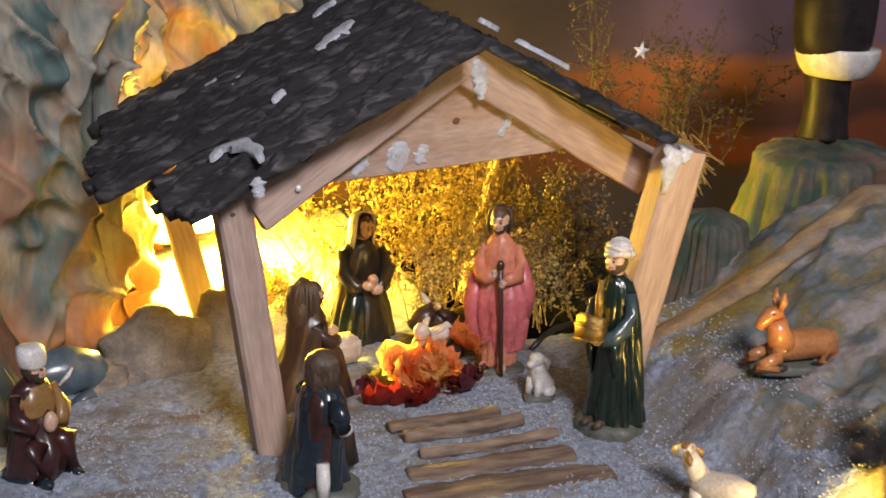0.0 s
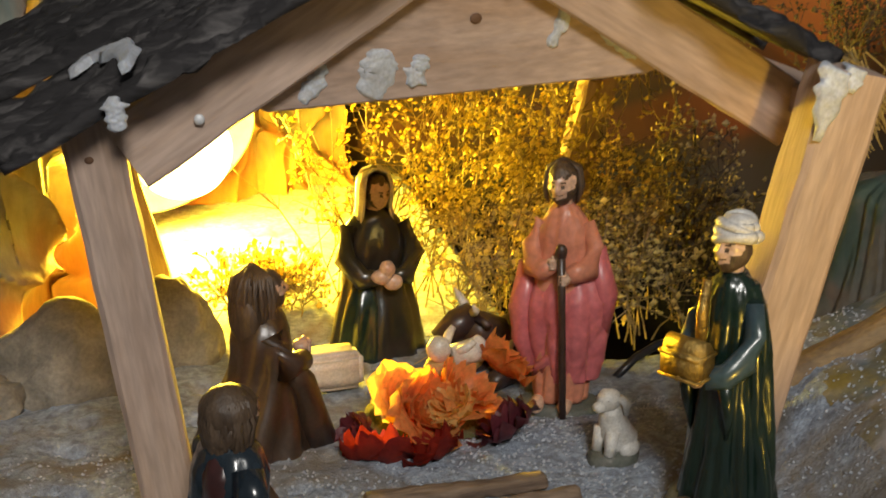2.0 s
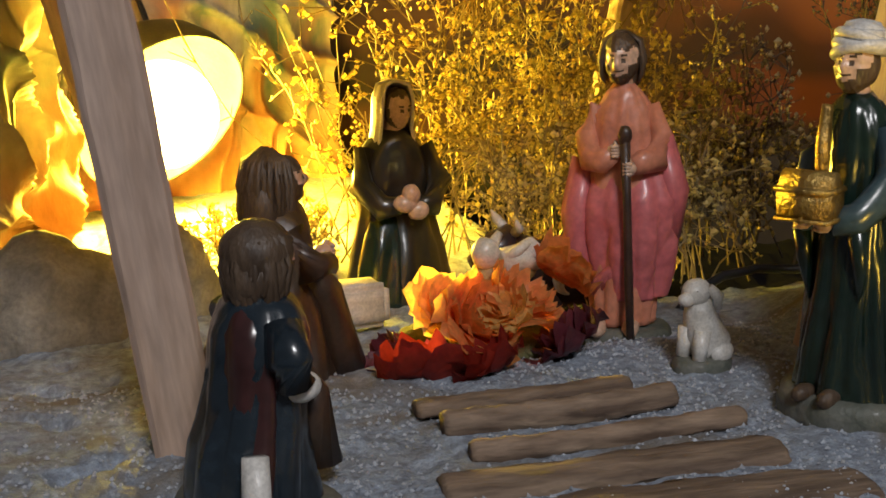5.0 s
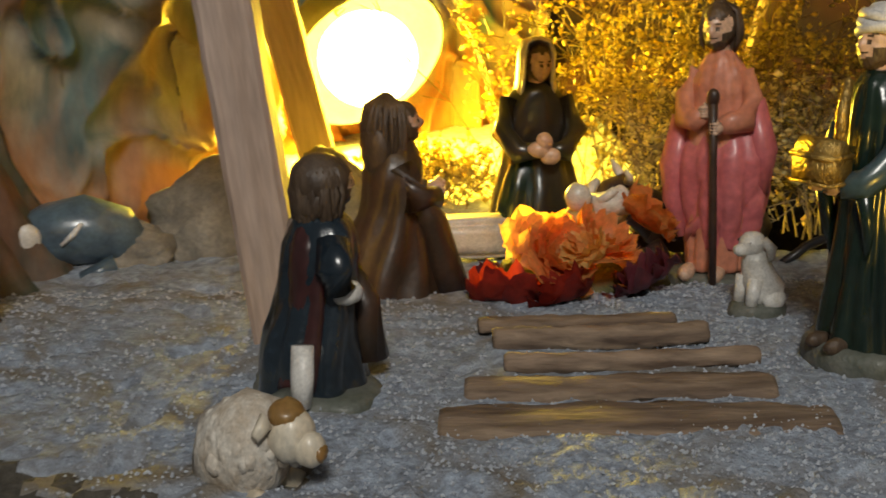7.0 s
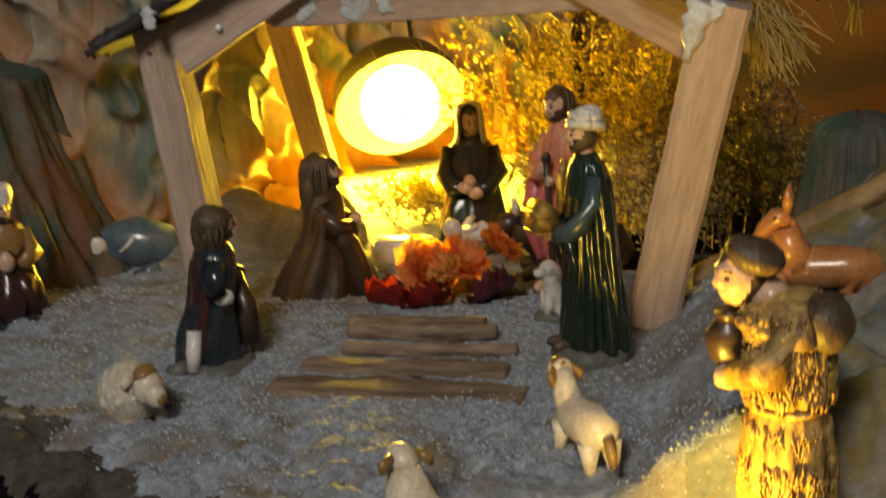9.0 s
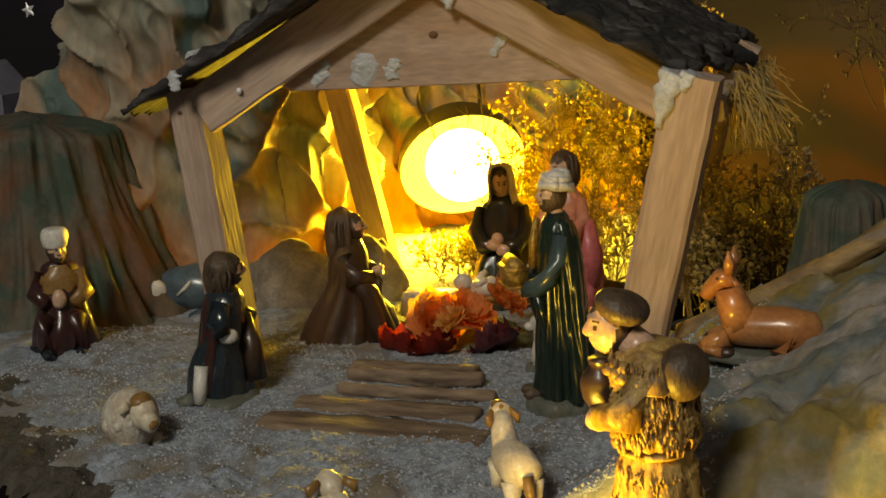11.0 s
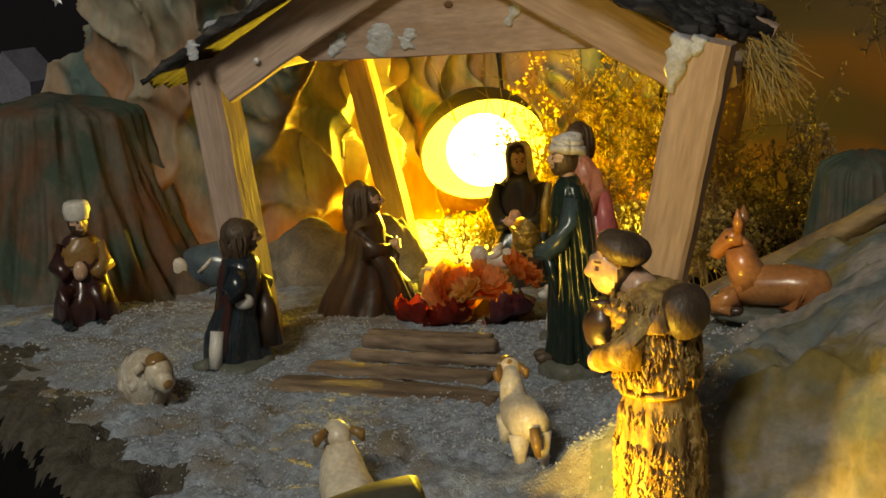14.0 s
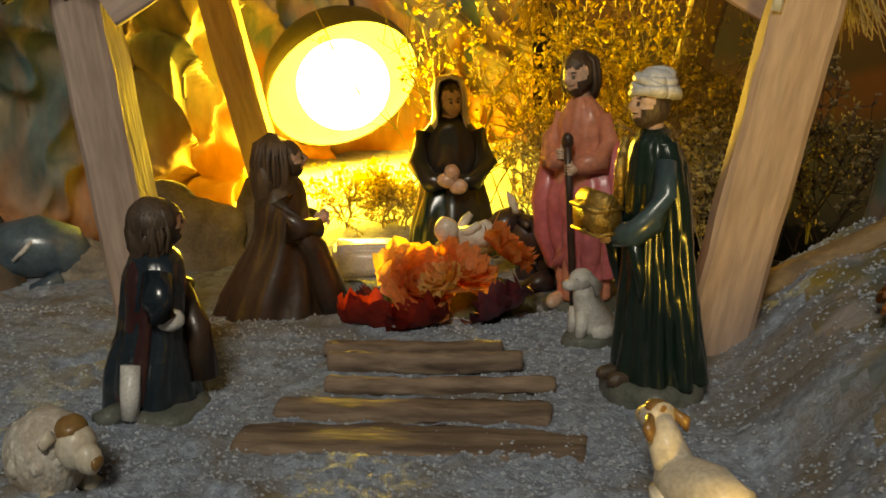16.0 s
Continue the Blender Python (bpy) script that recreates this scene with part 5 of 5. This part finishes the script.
def build_ox():
    bm = bmesh.new()
    limb(bm, [(0.040, 0, 0.012), (0.032, 0, 0.018), (0.014, 0, 0.020), (-0.004, 0, 0.020), (-0.016, 0, 0.020)], [0.007, 0.0145, 0.0150, 0.0145, 0.009], 0, 20)
    limb(bm, [(-0.010, 0, 0.022), (-0.022, 0, 0.030), (-0.028, 0, 0.033)], [0.0115, 0.0095, 0.008], 0, 16)
    limb(bm, [(-0.024, 0, 0.037), (-0.032, 0, 0.034), (-0.042, 0, 0.027)], [0.007, 0.0075, 0.0055], 0, 16)
    for s in (-1, 1):
        limb(bm, [(-0.026, s * 0.005, 0.041), (-0.027, s * 0.011, 0.044), (-0.029, s * 0.012, 0.048)], [0.0022, 0.0018, 0.0006], 1, 8)
        limb(bm, [(-0.024, s * 0.006, 0.038), (-0.021, s * 0.013, 0.036)], [0.0025, 0.0016], 0, 8)
        limb(bm, [(-0.010, s * 0.011, 0.010), (-0.024, s * 0.012, 0.004)], [0.006, 0.004], 0, 10)
    # white crescent marking on the near flank
    limb(bm, [(-0.006 + 0.006 * math.cos(a), -0.0150, 0.022 + 0.007 * math.sin(a)) for a in np.linspace(1.9, 4.6, 9)], [0.0004, 0.0012, 0.0018, 0.0022, 0.0024, 0.0022, 0.0018, 0.0012, 0.0004], 2, 8)
    ball(bm, (-0.036, 0, 0.036), (0.003, 0.0035, 0.003), 2, seg=8, rings=6)
    return figure("ox_figurine", bm, ["ox", "pale", "white"], pose(0.050, 0.146, -0.014, 0, 0, 8) @ Matrix.Scale(1.12, 4), "dark brown lying ox figurine with a white crescent mark", "ox")


build_ox()


def build_camel():
    bm = bmesh.new()
    limb(bm, [(0.040, 0, 0.012), (0.030, 0, 0.020), (0.012, 0, 0.024), (-0.006, 0, 0.022), (-0.022, 0, 0.018), (-0.030, 0, 0.014)], [0.008, 0.0155, 0.0185, 0.0170, 0.0125, 0.006], 0, 20)
    limb(bm, [(-0.020, 0, 0.020), (-0.036, -0.004, 0.018), (-0.044, -0.006, 0.016)], [0.009, 0.0085, 0.006], 0, 14)
    for s in (-1, 1):
        limb(bm, [(-0.012, s * 0.014, 0.008), (-0.030, s * 0.015, 0.002)], [0.006, 0.004], 0, 10)
        limb(bm, [(0.028, s * 0.014, 0.008), (0.010, s * 0.016, 0.002)], [0.006, 0.004], 0, 10)
    ball(bm, (-0.016, -0.016, 0.025), (0.0085, 0.0050, 0.0085), 1)
    limb(bm, [(0.002, -0.0185, 0.021), (0.009, -0.0180, 0.027), (0.013, -0.0165, 0.032)], [0.001, 0.0016, 0.001], 1, 8)
    return figure("animal_figurine", bm, ["bluegrey", "white"], pose(-0.270, 0.155, -0.016, 0, 0, 8), "blue-grey glazed lying animal figurine with a white patch", "animal")


build_camel()


# ---- the child's bed of cloth flowers ----
def flower(c, r, mat, petals, seed, tilt, label, layers=4):
    rng = random.Random(seed)
    root = thing("flower", pose(*c, *tilt), label, "flower", "cloth flowers round the child")
    for L in range(layers):
        for k in range(petals):
            a = 2 * math.pi * (k + 0.5 * L) / petals + rng.uniform(-0.2, 0.2)
            rr = 1.12 * r * (1 - 0.22 * L) * rng.uniform(0.85, 1.1)
            lift = 0.15 + 0.42 * L + rng.uniform(-0.15, 0.2)
            bm = bmesh.new()
            nu, nv = 5, 4
            g = []
            for i in range(nu + 1):
                u = i / nu
                row = []
                for j in range(nv + 1):
                    v = (j / nv - 0.5) * 2
                    w = rr * 0.62 * math.sin(math.pi * min(0.80, 0.12 + 0.70 * u)) * v
                    z = rr * lift * u * u + 0.18 * rr * v * v * u + 0.16 * rr * math.sin(v * 7 + seed * 1.7 + k * 2.3) * u * u + 0.10 * rr * math.sin(u * 7 + k)
                    row.append(bm.verts.new((rr * u, w, z)))
                g.append(row)
            for i in range(nu):
                for j in range(nv):
                    bm.faces.new((g[i][j], g[i + 1][j], g[i + 1][j + 1], g[i][j + 1]))
            part("petal", bm, mat, root, m=rot(math.degrees(a), "Z"))
    return root


FL = [((-0.030, 0.070, 0.005), 0.0165, "yellowpetal", 7, "pale orange cloth flower beside the child"), ((-0.024, 0.054, 0.004), 0.0175, "orange", 7, "orange cloth flower in front of the child"), ((-0.003, 0.062, 0.008), 0.0165, "orange", 6, "coral orange cloth flower"), ((0.019, 0.072, 0.017), 0.016, "orange", 6, "coral cloth flower beside the saint"), ((-0.045, 0.044, -0.004), 0.017, "redpetal", 7, "deep red cloth flower on the grit"), ((-0.020, 0.042, -0.002), 0.015, "redpetal", 6, "dark red cloth flower on the grit"), ((0.019, 0.054, 0.001), 0.017, "winepetal", 6, "wine-dark cloth flower on the grit"), ((-0.052, 0.072, -0.006), 0.014, "winepetal", 6, "dark cloth flower behind the red one"), ((-0.010, 0.050, 0.009), 0.0115, "yellowpetal", 6, "small yellow-orange cloth flower")]
for k, (c, r, mt, np_, lb) in enumerate(FL):
    c = (c[0], c[1], c[2] + (0.011 if mt in ("orange", "yellowpetal") else 0.002))
    flower(c, r, mt, np_, k + 1, (38 + 12 * math.sin(k * 2.1), 14 * math.cos(k * 1.3), 40 * k), lb)


def build_child():
    bm = bmesh.new()
    ball(bm, (0, 0, 0.008), (0.020, 0.010, 0.008), 1)
    ball(bm, (-0.012, -0.003, 0.020), (0.0075, 0.0070, 0.0078), 0)
    limb(bm, [(-0.004, -0.004, 0.014), (0.008, -0.006, 0.016), (0.018, -0.006, 0.012)], [0.0070, 0.0075, 0.004], 0, 12)
    for s in (-1, 1):
        limb(bm, [(-0.004, s * 0.006, 0.016), (0.002, s * 0.011, 0.021), (0.006, s * 0.012, 0.025)], [0.003, 0.0028, 0.0022], 0, 8)
    ball(bm, (0.010, -0.008, 0.020), (0.006, 0.005, 0.006), 0)
    rough(bm, 0.0008, 200)
    return figure("child_figurine", bm, ["pale", "straw"], pose(-0.001, 0.082, 0.022, 0, 0, 15) @ Matrix.Scale(0.85, 4), "small pale infant figurine bedded among the flowers")


build_child()
bm = bmesh.new()
ball(bm, (0, 0, 0), (0.040, 0.026, 0.013), 0, seg=24, rings=12)
rough(bm, 0.006, 90)
tagged(part("moss_mound", bm, "moss", m=pose(-0.008, 0.085, -0.004)), "low mossy mound under the child and flowers", "moss")

# feeding trough block behind
bm = bmesh.new()
bmesh.ops.create_cube(bm, size=1.0, matrix=Matrix.Diagonal((0.045, 0.022, 0.020, 1)))
bmesh.ops.bevel(bm, geom=bm.edges[:], offset=0.003, segments=2, affect="EDGES")
bmesh.ops.subdivide_edges(bm, edges=bm.edges[:], cuts=2, use_grid_fill=True)
rough(bm, 0.002, 120)
tagged(part("trough", bm, "pale", m=pose(-0.060, 0.150, 0.002, 0, 0, 5)), "pale stone trough behind the flowers", "trough")

# ---- dry shrubs ----
def shrub(name, boxes, n_stems, seed, label, mats=("twig", "bud"), bud=0.0013, spread=1.0):
    """Fine dry branching sprays with tiny buds, filling the given upright patches (x0, x1, y0, y1, height)."""
    rng = np.random.default_rng(seed)
    verts, faces, mi = [], [], []
    o = np.array([(1, 0, 0), (-1, 0, 0), (0, 1, 0), (0, -1, 0), (0, 0, 1), (0, 0, -1)], float)
    fo = [(0, 2, 4), (2, 1, 4), (1, 3, 4), (3, 0, 4), (2, 0, 5), (1, 2, 5), (3, 1, 5), (0, 3, 5)]

    def stick(a, b, r):
        d = b - a
        s = np.cross(d, (0.3, 0.5, 0.8))
        s /= np.linalg.norm(s) + 1e-9
        t = np.cross(d, s)
        t /= np.linalg.norm(t) + 1e-9
        k = len(verts)
        for p, q in ((a, r), (b, r * 0.7)):
            for c in range(3):
                an = 2.094 * c
                verts.append(tuple(p + (s * math.cos(an) + t * math.sin(an)) * q))
        for c in range(3):
            e = (c + 1) % 3
            faces.append((k + c, k + e, k + 3 + e, k + 3 + c))
            mi.append(0)

    def pip(p, r):
        k = len(verts)
        verts.extend(map(tuple, o * r * rng.uniform(0.35, 1.7, 3) * rng.uniform(0.7, 1.3, (6, 3)) + p))
        faces.extend(tuple(k + q for q in f) for f in fo)
        mi.extend([1] * 8)

    for b in boxes:
        x0, x1, y0, y1, h = b[:5]
        z0 = b[5] if len(b) > 5 else -0.012
        for _ in range(int(n_stems * (x1 - x0) / 0.1)):
            p = np.array((rng.uniform(x0, x1), rng.uniform(y0, y1), z0))
            d = np.array((rng.normal(0, 0.25), rng.normal(0, 0.2), 1.0)) * spread
            hh = (h - z0) * rng.uniform(0.55, 1.05)
            seg = 6
            for i in range(seg):
                q = p + d / np.linalg.norm(d) * hh / seg
                stick(p, q, 0.0007 * (1 - 0.1 * i))
                if i > 0:
                    for _k in range(3):
                        w = d + rng.normal(0, 0.9, 3)
                        w /= np.linalg.norm(w)
                        e = q + w * rng.uniform(0.008, 0.020)
                        stick(q, e, 0.00042)
                        for _m in range(4):
                            w2 = w + rng.normal(0, 0.7, 3)
                            w2 /= np.linalg.norm(w2)
                            f = e + w2 * rng.uniform(0.003, 0.009)
                            if (f[0] < -0.056 and f[2] > 0.03) or (-0.052 < f[0] < 0.016 and f[1] < 0.226):
                                continue
                            stick(e, f, 0.0003)
                            pip(f, bud * rng.uniform(0.6, 1.25))
                p = q
                d = d + rng.normal(0, 0.22, 3)
    me = bpy.data.meshes.new(name)
    me.from_pydata(verts, [], faces)
    for k in mats:
        me.materials.append(MAT[k])
    me.polygons.foreach_set("material_index", np.array(mi, dtype=np.int32))
    tagged(new(name, me), label, "shrub", kind="stuff")


shrub("dry_shrub", [(-0.044, 0.105, 0.235, 0.30, 0.19), (0.025, 0.11, 0.185, 0.23, 0.12)], 33, 3, "fine dry budding sprays behind the figures, glowing in the lamp light")
shrub("dry_shrub", [(0.10, 0.165, 0.16, 0.22, 0.085)], 30, 8, "dry brown budding shrub beside the stable post")
shrub("dry_shrub", [(0.15, 0.205, 0.18, 0.28, 0.12)], 40, 9, "dark dry twigs beyond the stable", mats=("twigdark", "twig"))
shrub("dry_shrub", [(-0.095, -0.055, 0.255, 0.29, 0.016)], 40, 12, "short dry sprays under the lamp")
shrub("hanging_twigs", [(0.235, 0.26, 0.31, 0.35, 0.30, 0.12), (0.33, 0.42, 0.36, 0.42, 0.20, 0.06)], 24, 17, "dark thin twigs before the dusk backdrop", mats=("twigdark", "twigdark"))


def straw_tuft(name, c, n, length, dirn, spread, seed, label, r=0.0005):
    rng = np.random.default_rng(seed)
    bm = bmesh.new()
    for _ in range(n):
        p = Vector(c) + Vector(rng.normal(0, 0.006, 3))
        d = (Vector(dirn) + Vector(rng.normal(0, spread, 3))).normalized()
        L = length * rng.uniform(0.5, 1.1)
        limb(bm, [p, p + d * L * 0.5, p + d * L + Vector((0, 0, -0.15 * L))], [r, r * 0.9, r * 0.5], 0, 4)
    return tagged(part(name, bm, "straw", smooth=False), label, "straw", kind="stuff")


straw_tuft("straw_tuft", (0.180, 0.055, 0.168), 190, 0.028, (0.5, 0.0, -0.75), 0.35, 2, "pale straw tuft hanging from the roof corner")
straw_tuft("straw_tuft", (0.158, 0.255, 0.160), 80, 0.03, (0.4, 0.0, -0.8), 0.4, 4, "straw hanging at the back of the roof")
straw_tuft("straw_tuft", (0.030, 0.215, 0.140), 40, 0.020, (-0.1, -0.2, -0.9), 0.5, 21, "yellow straw wisp caught in the dry sprays")
straw_tuft("straw_tuft", (0.026, 0.205, 0.062), 40, 0.018, (-0.3, -0.2, -0.2), 0.8, 22, "yellow straw wisp caught low in the dry sprays")
straw_tuft("straw_tuft", (0.034, 0.17, 0.008), 60, 0.028, (0.2, 0.1, 0.35), 0.5, 6, "loose straw behind the figures")


def paper_ridge():
    """The rolled, ochre-painted edge of the paper rocks, running up from the post's foot."""
    bm = bmesh.new()
    way = [Vector((x, y, height(x, y) + 0.004)) for x, y in ((0.140, 0.032), (0.19, 0.022), (0.23, 0.018), (0.28, 0.022), (0.33, 0.03), (0.38, 0.045), (0.44, 0.07), (0.52, 0.10))]
    n, seg = 120, 20
    rings = []
    for i in range(n + 1):
        q = i / n * (len(way) - 1)
        k = min(int(q), len(way) - 2)
        p = way[k].lerp(way[k + 1], S(0, 1, q - k) * 0.4 + (q - k) * 0.6)
        r0 = 0.0062 + 0.0050 * i / n
        ring = []
        for j in range(seg):
            a = 2 * math.pi * j / seg
            r = r0 * (1 + 0.30 * noise.noise(Vector((i * 0.07, math.cos(a), math.sin(a)))) + 0.22 * noise.noise(Vector((i * 0.03, 3 * math.cos(a), 3 * math.sin(a) + 5))))
            ring.append(bm.verts.new(p + Vector((0, 1.25 * r * math.cos(a), r * math.sin(a)))))
        rings.append(ring)
    for u, v in zip(rings, rings[1:]):
        for j in range(seg):
            bm.faces.new((u[j], u[(j + 1) % seg], v[(j + 1) % seg], v[j]))
    bm.faces.new(rings[0][::-1])
    bm.faces.new(rings[-1])
    bmesh.ops.recalc_face_normals(bm, faces=bm.faces)
    tagged(part("paper_ridge", bm, "ridge"), "rolled paper rock edge painted ochre and brown", "rock")


paper_ridge()

# black cable on the grit behind the lamb
bm = bmesh.new()
limb(bm, [(x, y, height(x, y) + 0.003 + dz) for x, y, dz in ((0.100, 0.128, -0.004), (0.115, 0.138, 0.003), (0.13, 0.144, 0.007), (0.15, 0.147, 0.008), (0.17, 0.144, 0.006), (0.19, 0.13, 0.001), (0.21, 0.11, -0.006))], 0.0024, 0, 10)
tagged(part("cable", bm, "rubber"), "black cable looped over the ground behind the lamb", "cable")

# ---- lamps ----
bulb_lamp = thing("bulb_lamp", pose(*BULB), "glowing warm bulb in its socket behind the stable", "lamp")
bm = bmesh.new()
# the glowing ball is widened to take in the bulb's glare
ball(bm, (0, 0, 0), (0.034, 0.034, 0.033), 0, seg=32, rings=20)
glass = part("bulb", bm, "bulb", bulb_lamp, "glowing yellow bulb")
glass.visible_shadow = False
bm = bmesh.new()
turn = SHADE_AXIS.to_track_quat("-Z", "Y").to_matrix().to_4x4()
prof = [(0.000, 0.0580), (0.010, 0.0575), (0.024, 0.0530), (0.036, 0.0445), (0.045, 0.0325), (0.051, 0.0180), (0.054, 0.0070)]
prof = [(z, r - 0.0018) for z, r in prof[::-1]] + [(-0.0012, 0.0572)] + prof
rings = [[bm.verts.new(turn @ Vector((r * math.cos(2 * math.pi * j / 40), r * math.sin(2 * math.pi * j / 40), z))) for j in range(40)] for z, r in prof]
for ra, rb in zip(rings, rings[1:]):
    for j in range(40):
        bm.faces.new((ra[j], ra[(j + 1) % 40], rb[(j + 1) % 40], rb[j]))
bm.faces.new(rings[-1])
bmesh.ops.recalc_face_normals(bm, faces=bm.faces)
part("shade", bm, "lampback", bulb_lamp, "grey domed reflector shade")
bm = bmesh.new()
limb(bm, [turn @ Vector((0, 0, 0.052)), (0.0, 0.06, 0.045), (-0.01, 0.085, 0.08), (-0.03, 0.09, 0.25)], 0.0025, 0, 8)
part("cord", bm, "rubber", bulb_lamp)

aim = look(SPOT, SPOT_AIM)
spot_lamp = thing("spot_lamp", aim @ Matrix.Scale(1.45, 4), "grey-backed reflector lamp lying in front, shining on the shepherd", "lamp")
bm = bmesh.new()
prof = [(-0.002, 0.0334), (0.000, 0.0338), (0.010, 0.0336), (0.022, 0.0318), (0.034, 0.0275), (0.045, 0.0205), (0.052, 0.0130), (0.056, 0.0090), (0.070, 0.0085)]
seg = 48
rings = [[bm.verts.new((r * math.cos(2 * math.pi * j / seg), r * math.sin(2 * math.pi * j / seg), z)) for j in range(seg)] for z, r in prof]
rings = [[bm.verts.new((0.985 * r * math.cos(2 * math.pi * j / seg), 0.985 * r * math.sin(2 * math.pi * j / seg), z + 0.0012)) for j in range(seg)] for z, r in prof[:7][::-1]] + rings
for a, b in zip(rings, rings[1:]):
    for j in range(seg):
        bm.faces.new((a[j], a[(j + 1) % seg], b[(j + 1) % seg], b[j]))
bm.faces.new(rings[-1])
bmesh.ops.recalc_face_normals(bm, faces=bm.faces)
part("reflector", bm, "lampback", spot_lamp)
bm = bmesh.new()
ball(bm, (0, 0, 0.003), (0.0105, 0.0105, 0.0115), 0, seg=24, rings=14)
sb = part("bulb", bm, "spotface", spot_lamp, "glowing white bulb")
sb.visible_shadow = False

# ---- things behind ----
bm = bmesh.new()
n = 5
tip = [bm.verts.new(((0.0085 if k % 2 == 0 else 0.0036) * math.sin(math.pi * k / n), 0, (0.0085 if k % 2 == 0 else 0.0036) * math.cos(math.pi * k / n))) for k in range(2 * n)]
f0, b0 = bm.verts.new((0, -0.002, 0)), bm.verts.new((0, 0.002, 0))
for k in range(2 * n):
    bm.faces.new((tip[k], tip[(k + 1) % (2 * n)], f0))
    bm.faces.new((tip[(k + 1) % (2 * n)], tip[k], b0))
bmesh.ops.recalc_face_normals(bm, faces=bm.faces)
star = tagged(part("star", bm, "silver", smooth=False, m=pose(0.263, 0.276, 0.199, 0, 10, 0)), "small silver foil star hanging before the backdrop", "star", "foil stars")
copy_thing(star, pose(-0.56, 0.40, 0.215, 0, -14, 0))
bm = bmesh.new()
limb(bm, [(0.263, 0.276, 0.207), (0.264, 0.280, 0.60)], 0.0003, 0, 5)
tagged(part("thread", bm, "twigdark"), "thin dark thread that holds the star", "thread")

vase = thing("vase", pose(0.452, 0.26, 0.112), "black glossy jar with a white cloth band on the rock", "jar")
bm = bmesh.new()
robe(bm, dense([(0.0, 0, 0, 0.024, 0.024, 0), (0.02, 0, 0, 0.021, 0.021, 0), (0.05, 0, 0, 0.021, 0.021, 0), (0.068, 0, 0, 0.024, 0.024, 0), (0.092, 0, 0, 0.036, 0.036, 0), (0.16, 0, 0, 0.036, 0.036, 0), (0.175, 0, 0, 0.020, 0.020, 0)], 24), 0, seg=32)
part("body", bm, "vase", vase)
bm = bmesh.new()
robe(bm, dense([(0.072, 0, 0, 0.027, 0.027, 0.01), (0.080, 0, 0, 0.034, 0.034, 0.015), (0.092, 0, 0, 0.0385, 0.0385, 0.01), (0.100, 0, 0, 0.0385, 0.0385, 0.01)], 8), 0, seg=32)
part("band", bm, "white", vase, "white cloth band", m=pose(0, 0, -0.014, 0, 4, 0))

house = thing("toy_house", pose(-0.575, 0.35, 0.085), "small dim grey toy house with a red front", "house")
bm = bmesh.new()
prof = [(-0.028, 0), (0.028, 0), (0.028, 0.055), (0.0, 0.085), (-0.028, 0.055)]
a = [bm.verts.new((x, -0.025, z)) for x, z in prof]
b = [bm.verts.new((x, 0.025, z)) for x, z in prof]
bm.faces.new(a)
bm.faces.new(b[::-1])
for j in range(5):
    bm.faces.new((a[j], b[j], b[(j + 1) % 5], a[(j + 1) % 5]))
bmesh.ops.recalc_face_normals(bm, faces=bm.faces)
part("wall", bm, "house", house, smooth=False)
for x in (-0.014, 0.010):
    bm = bmesh.new()
    bmesh.ops.create_cube(bm, size=1.0, matrix=Matrix.Diagonal((0.012, 0.002, 0.022, 1)))
    part("window", bm, "housered", house, smooth=False, m=pose(x, -0.026, 0.025))
tagged(boulder("rock", (-0.56, 0.33, 0.03), (0.10, 0.06, 0.06), "rockgrey", "dark rock under the toy house", 12.0), "dark rock under the toy house", "rock")
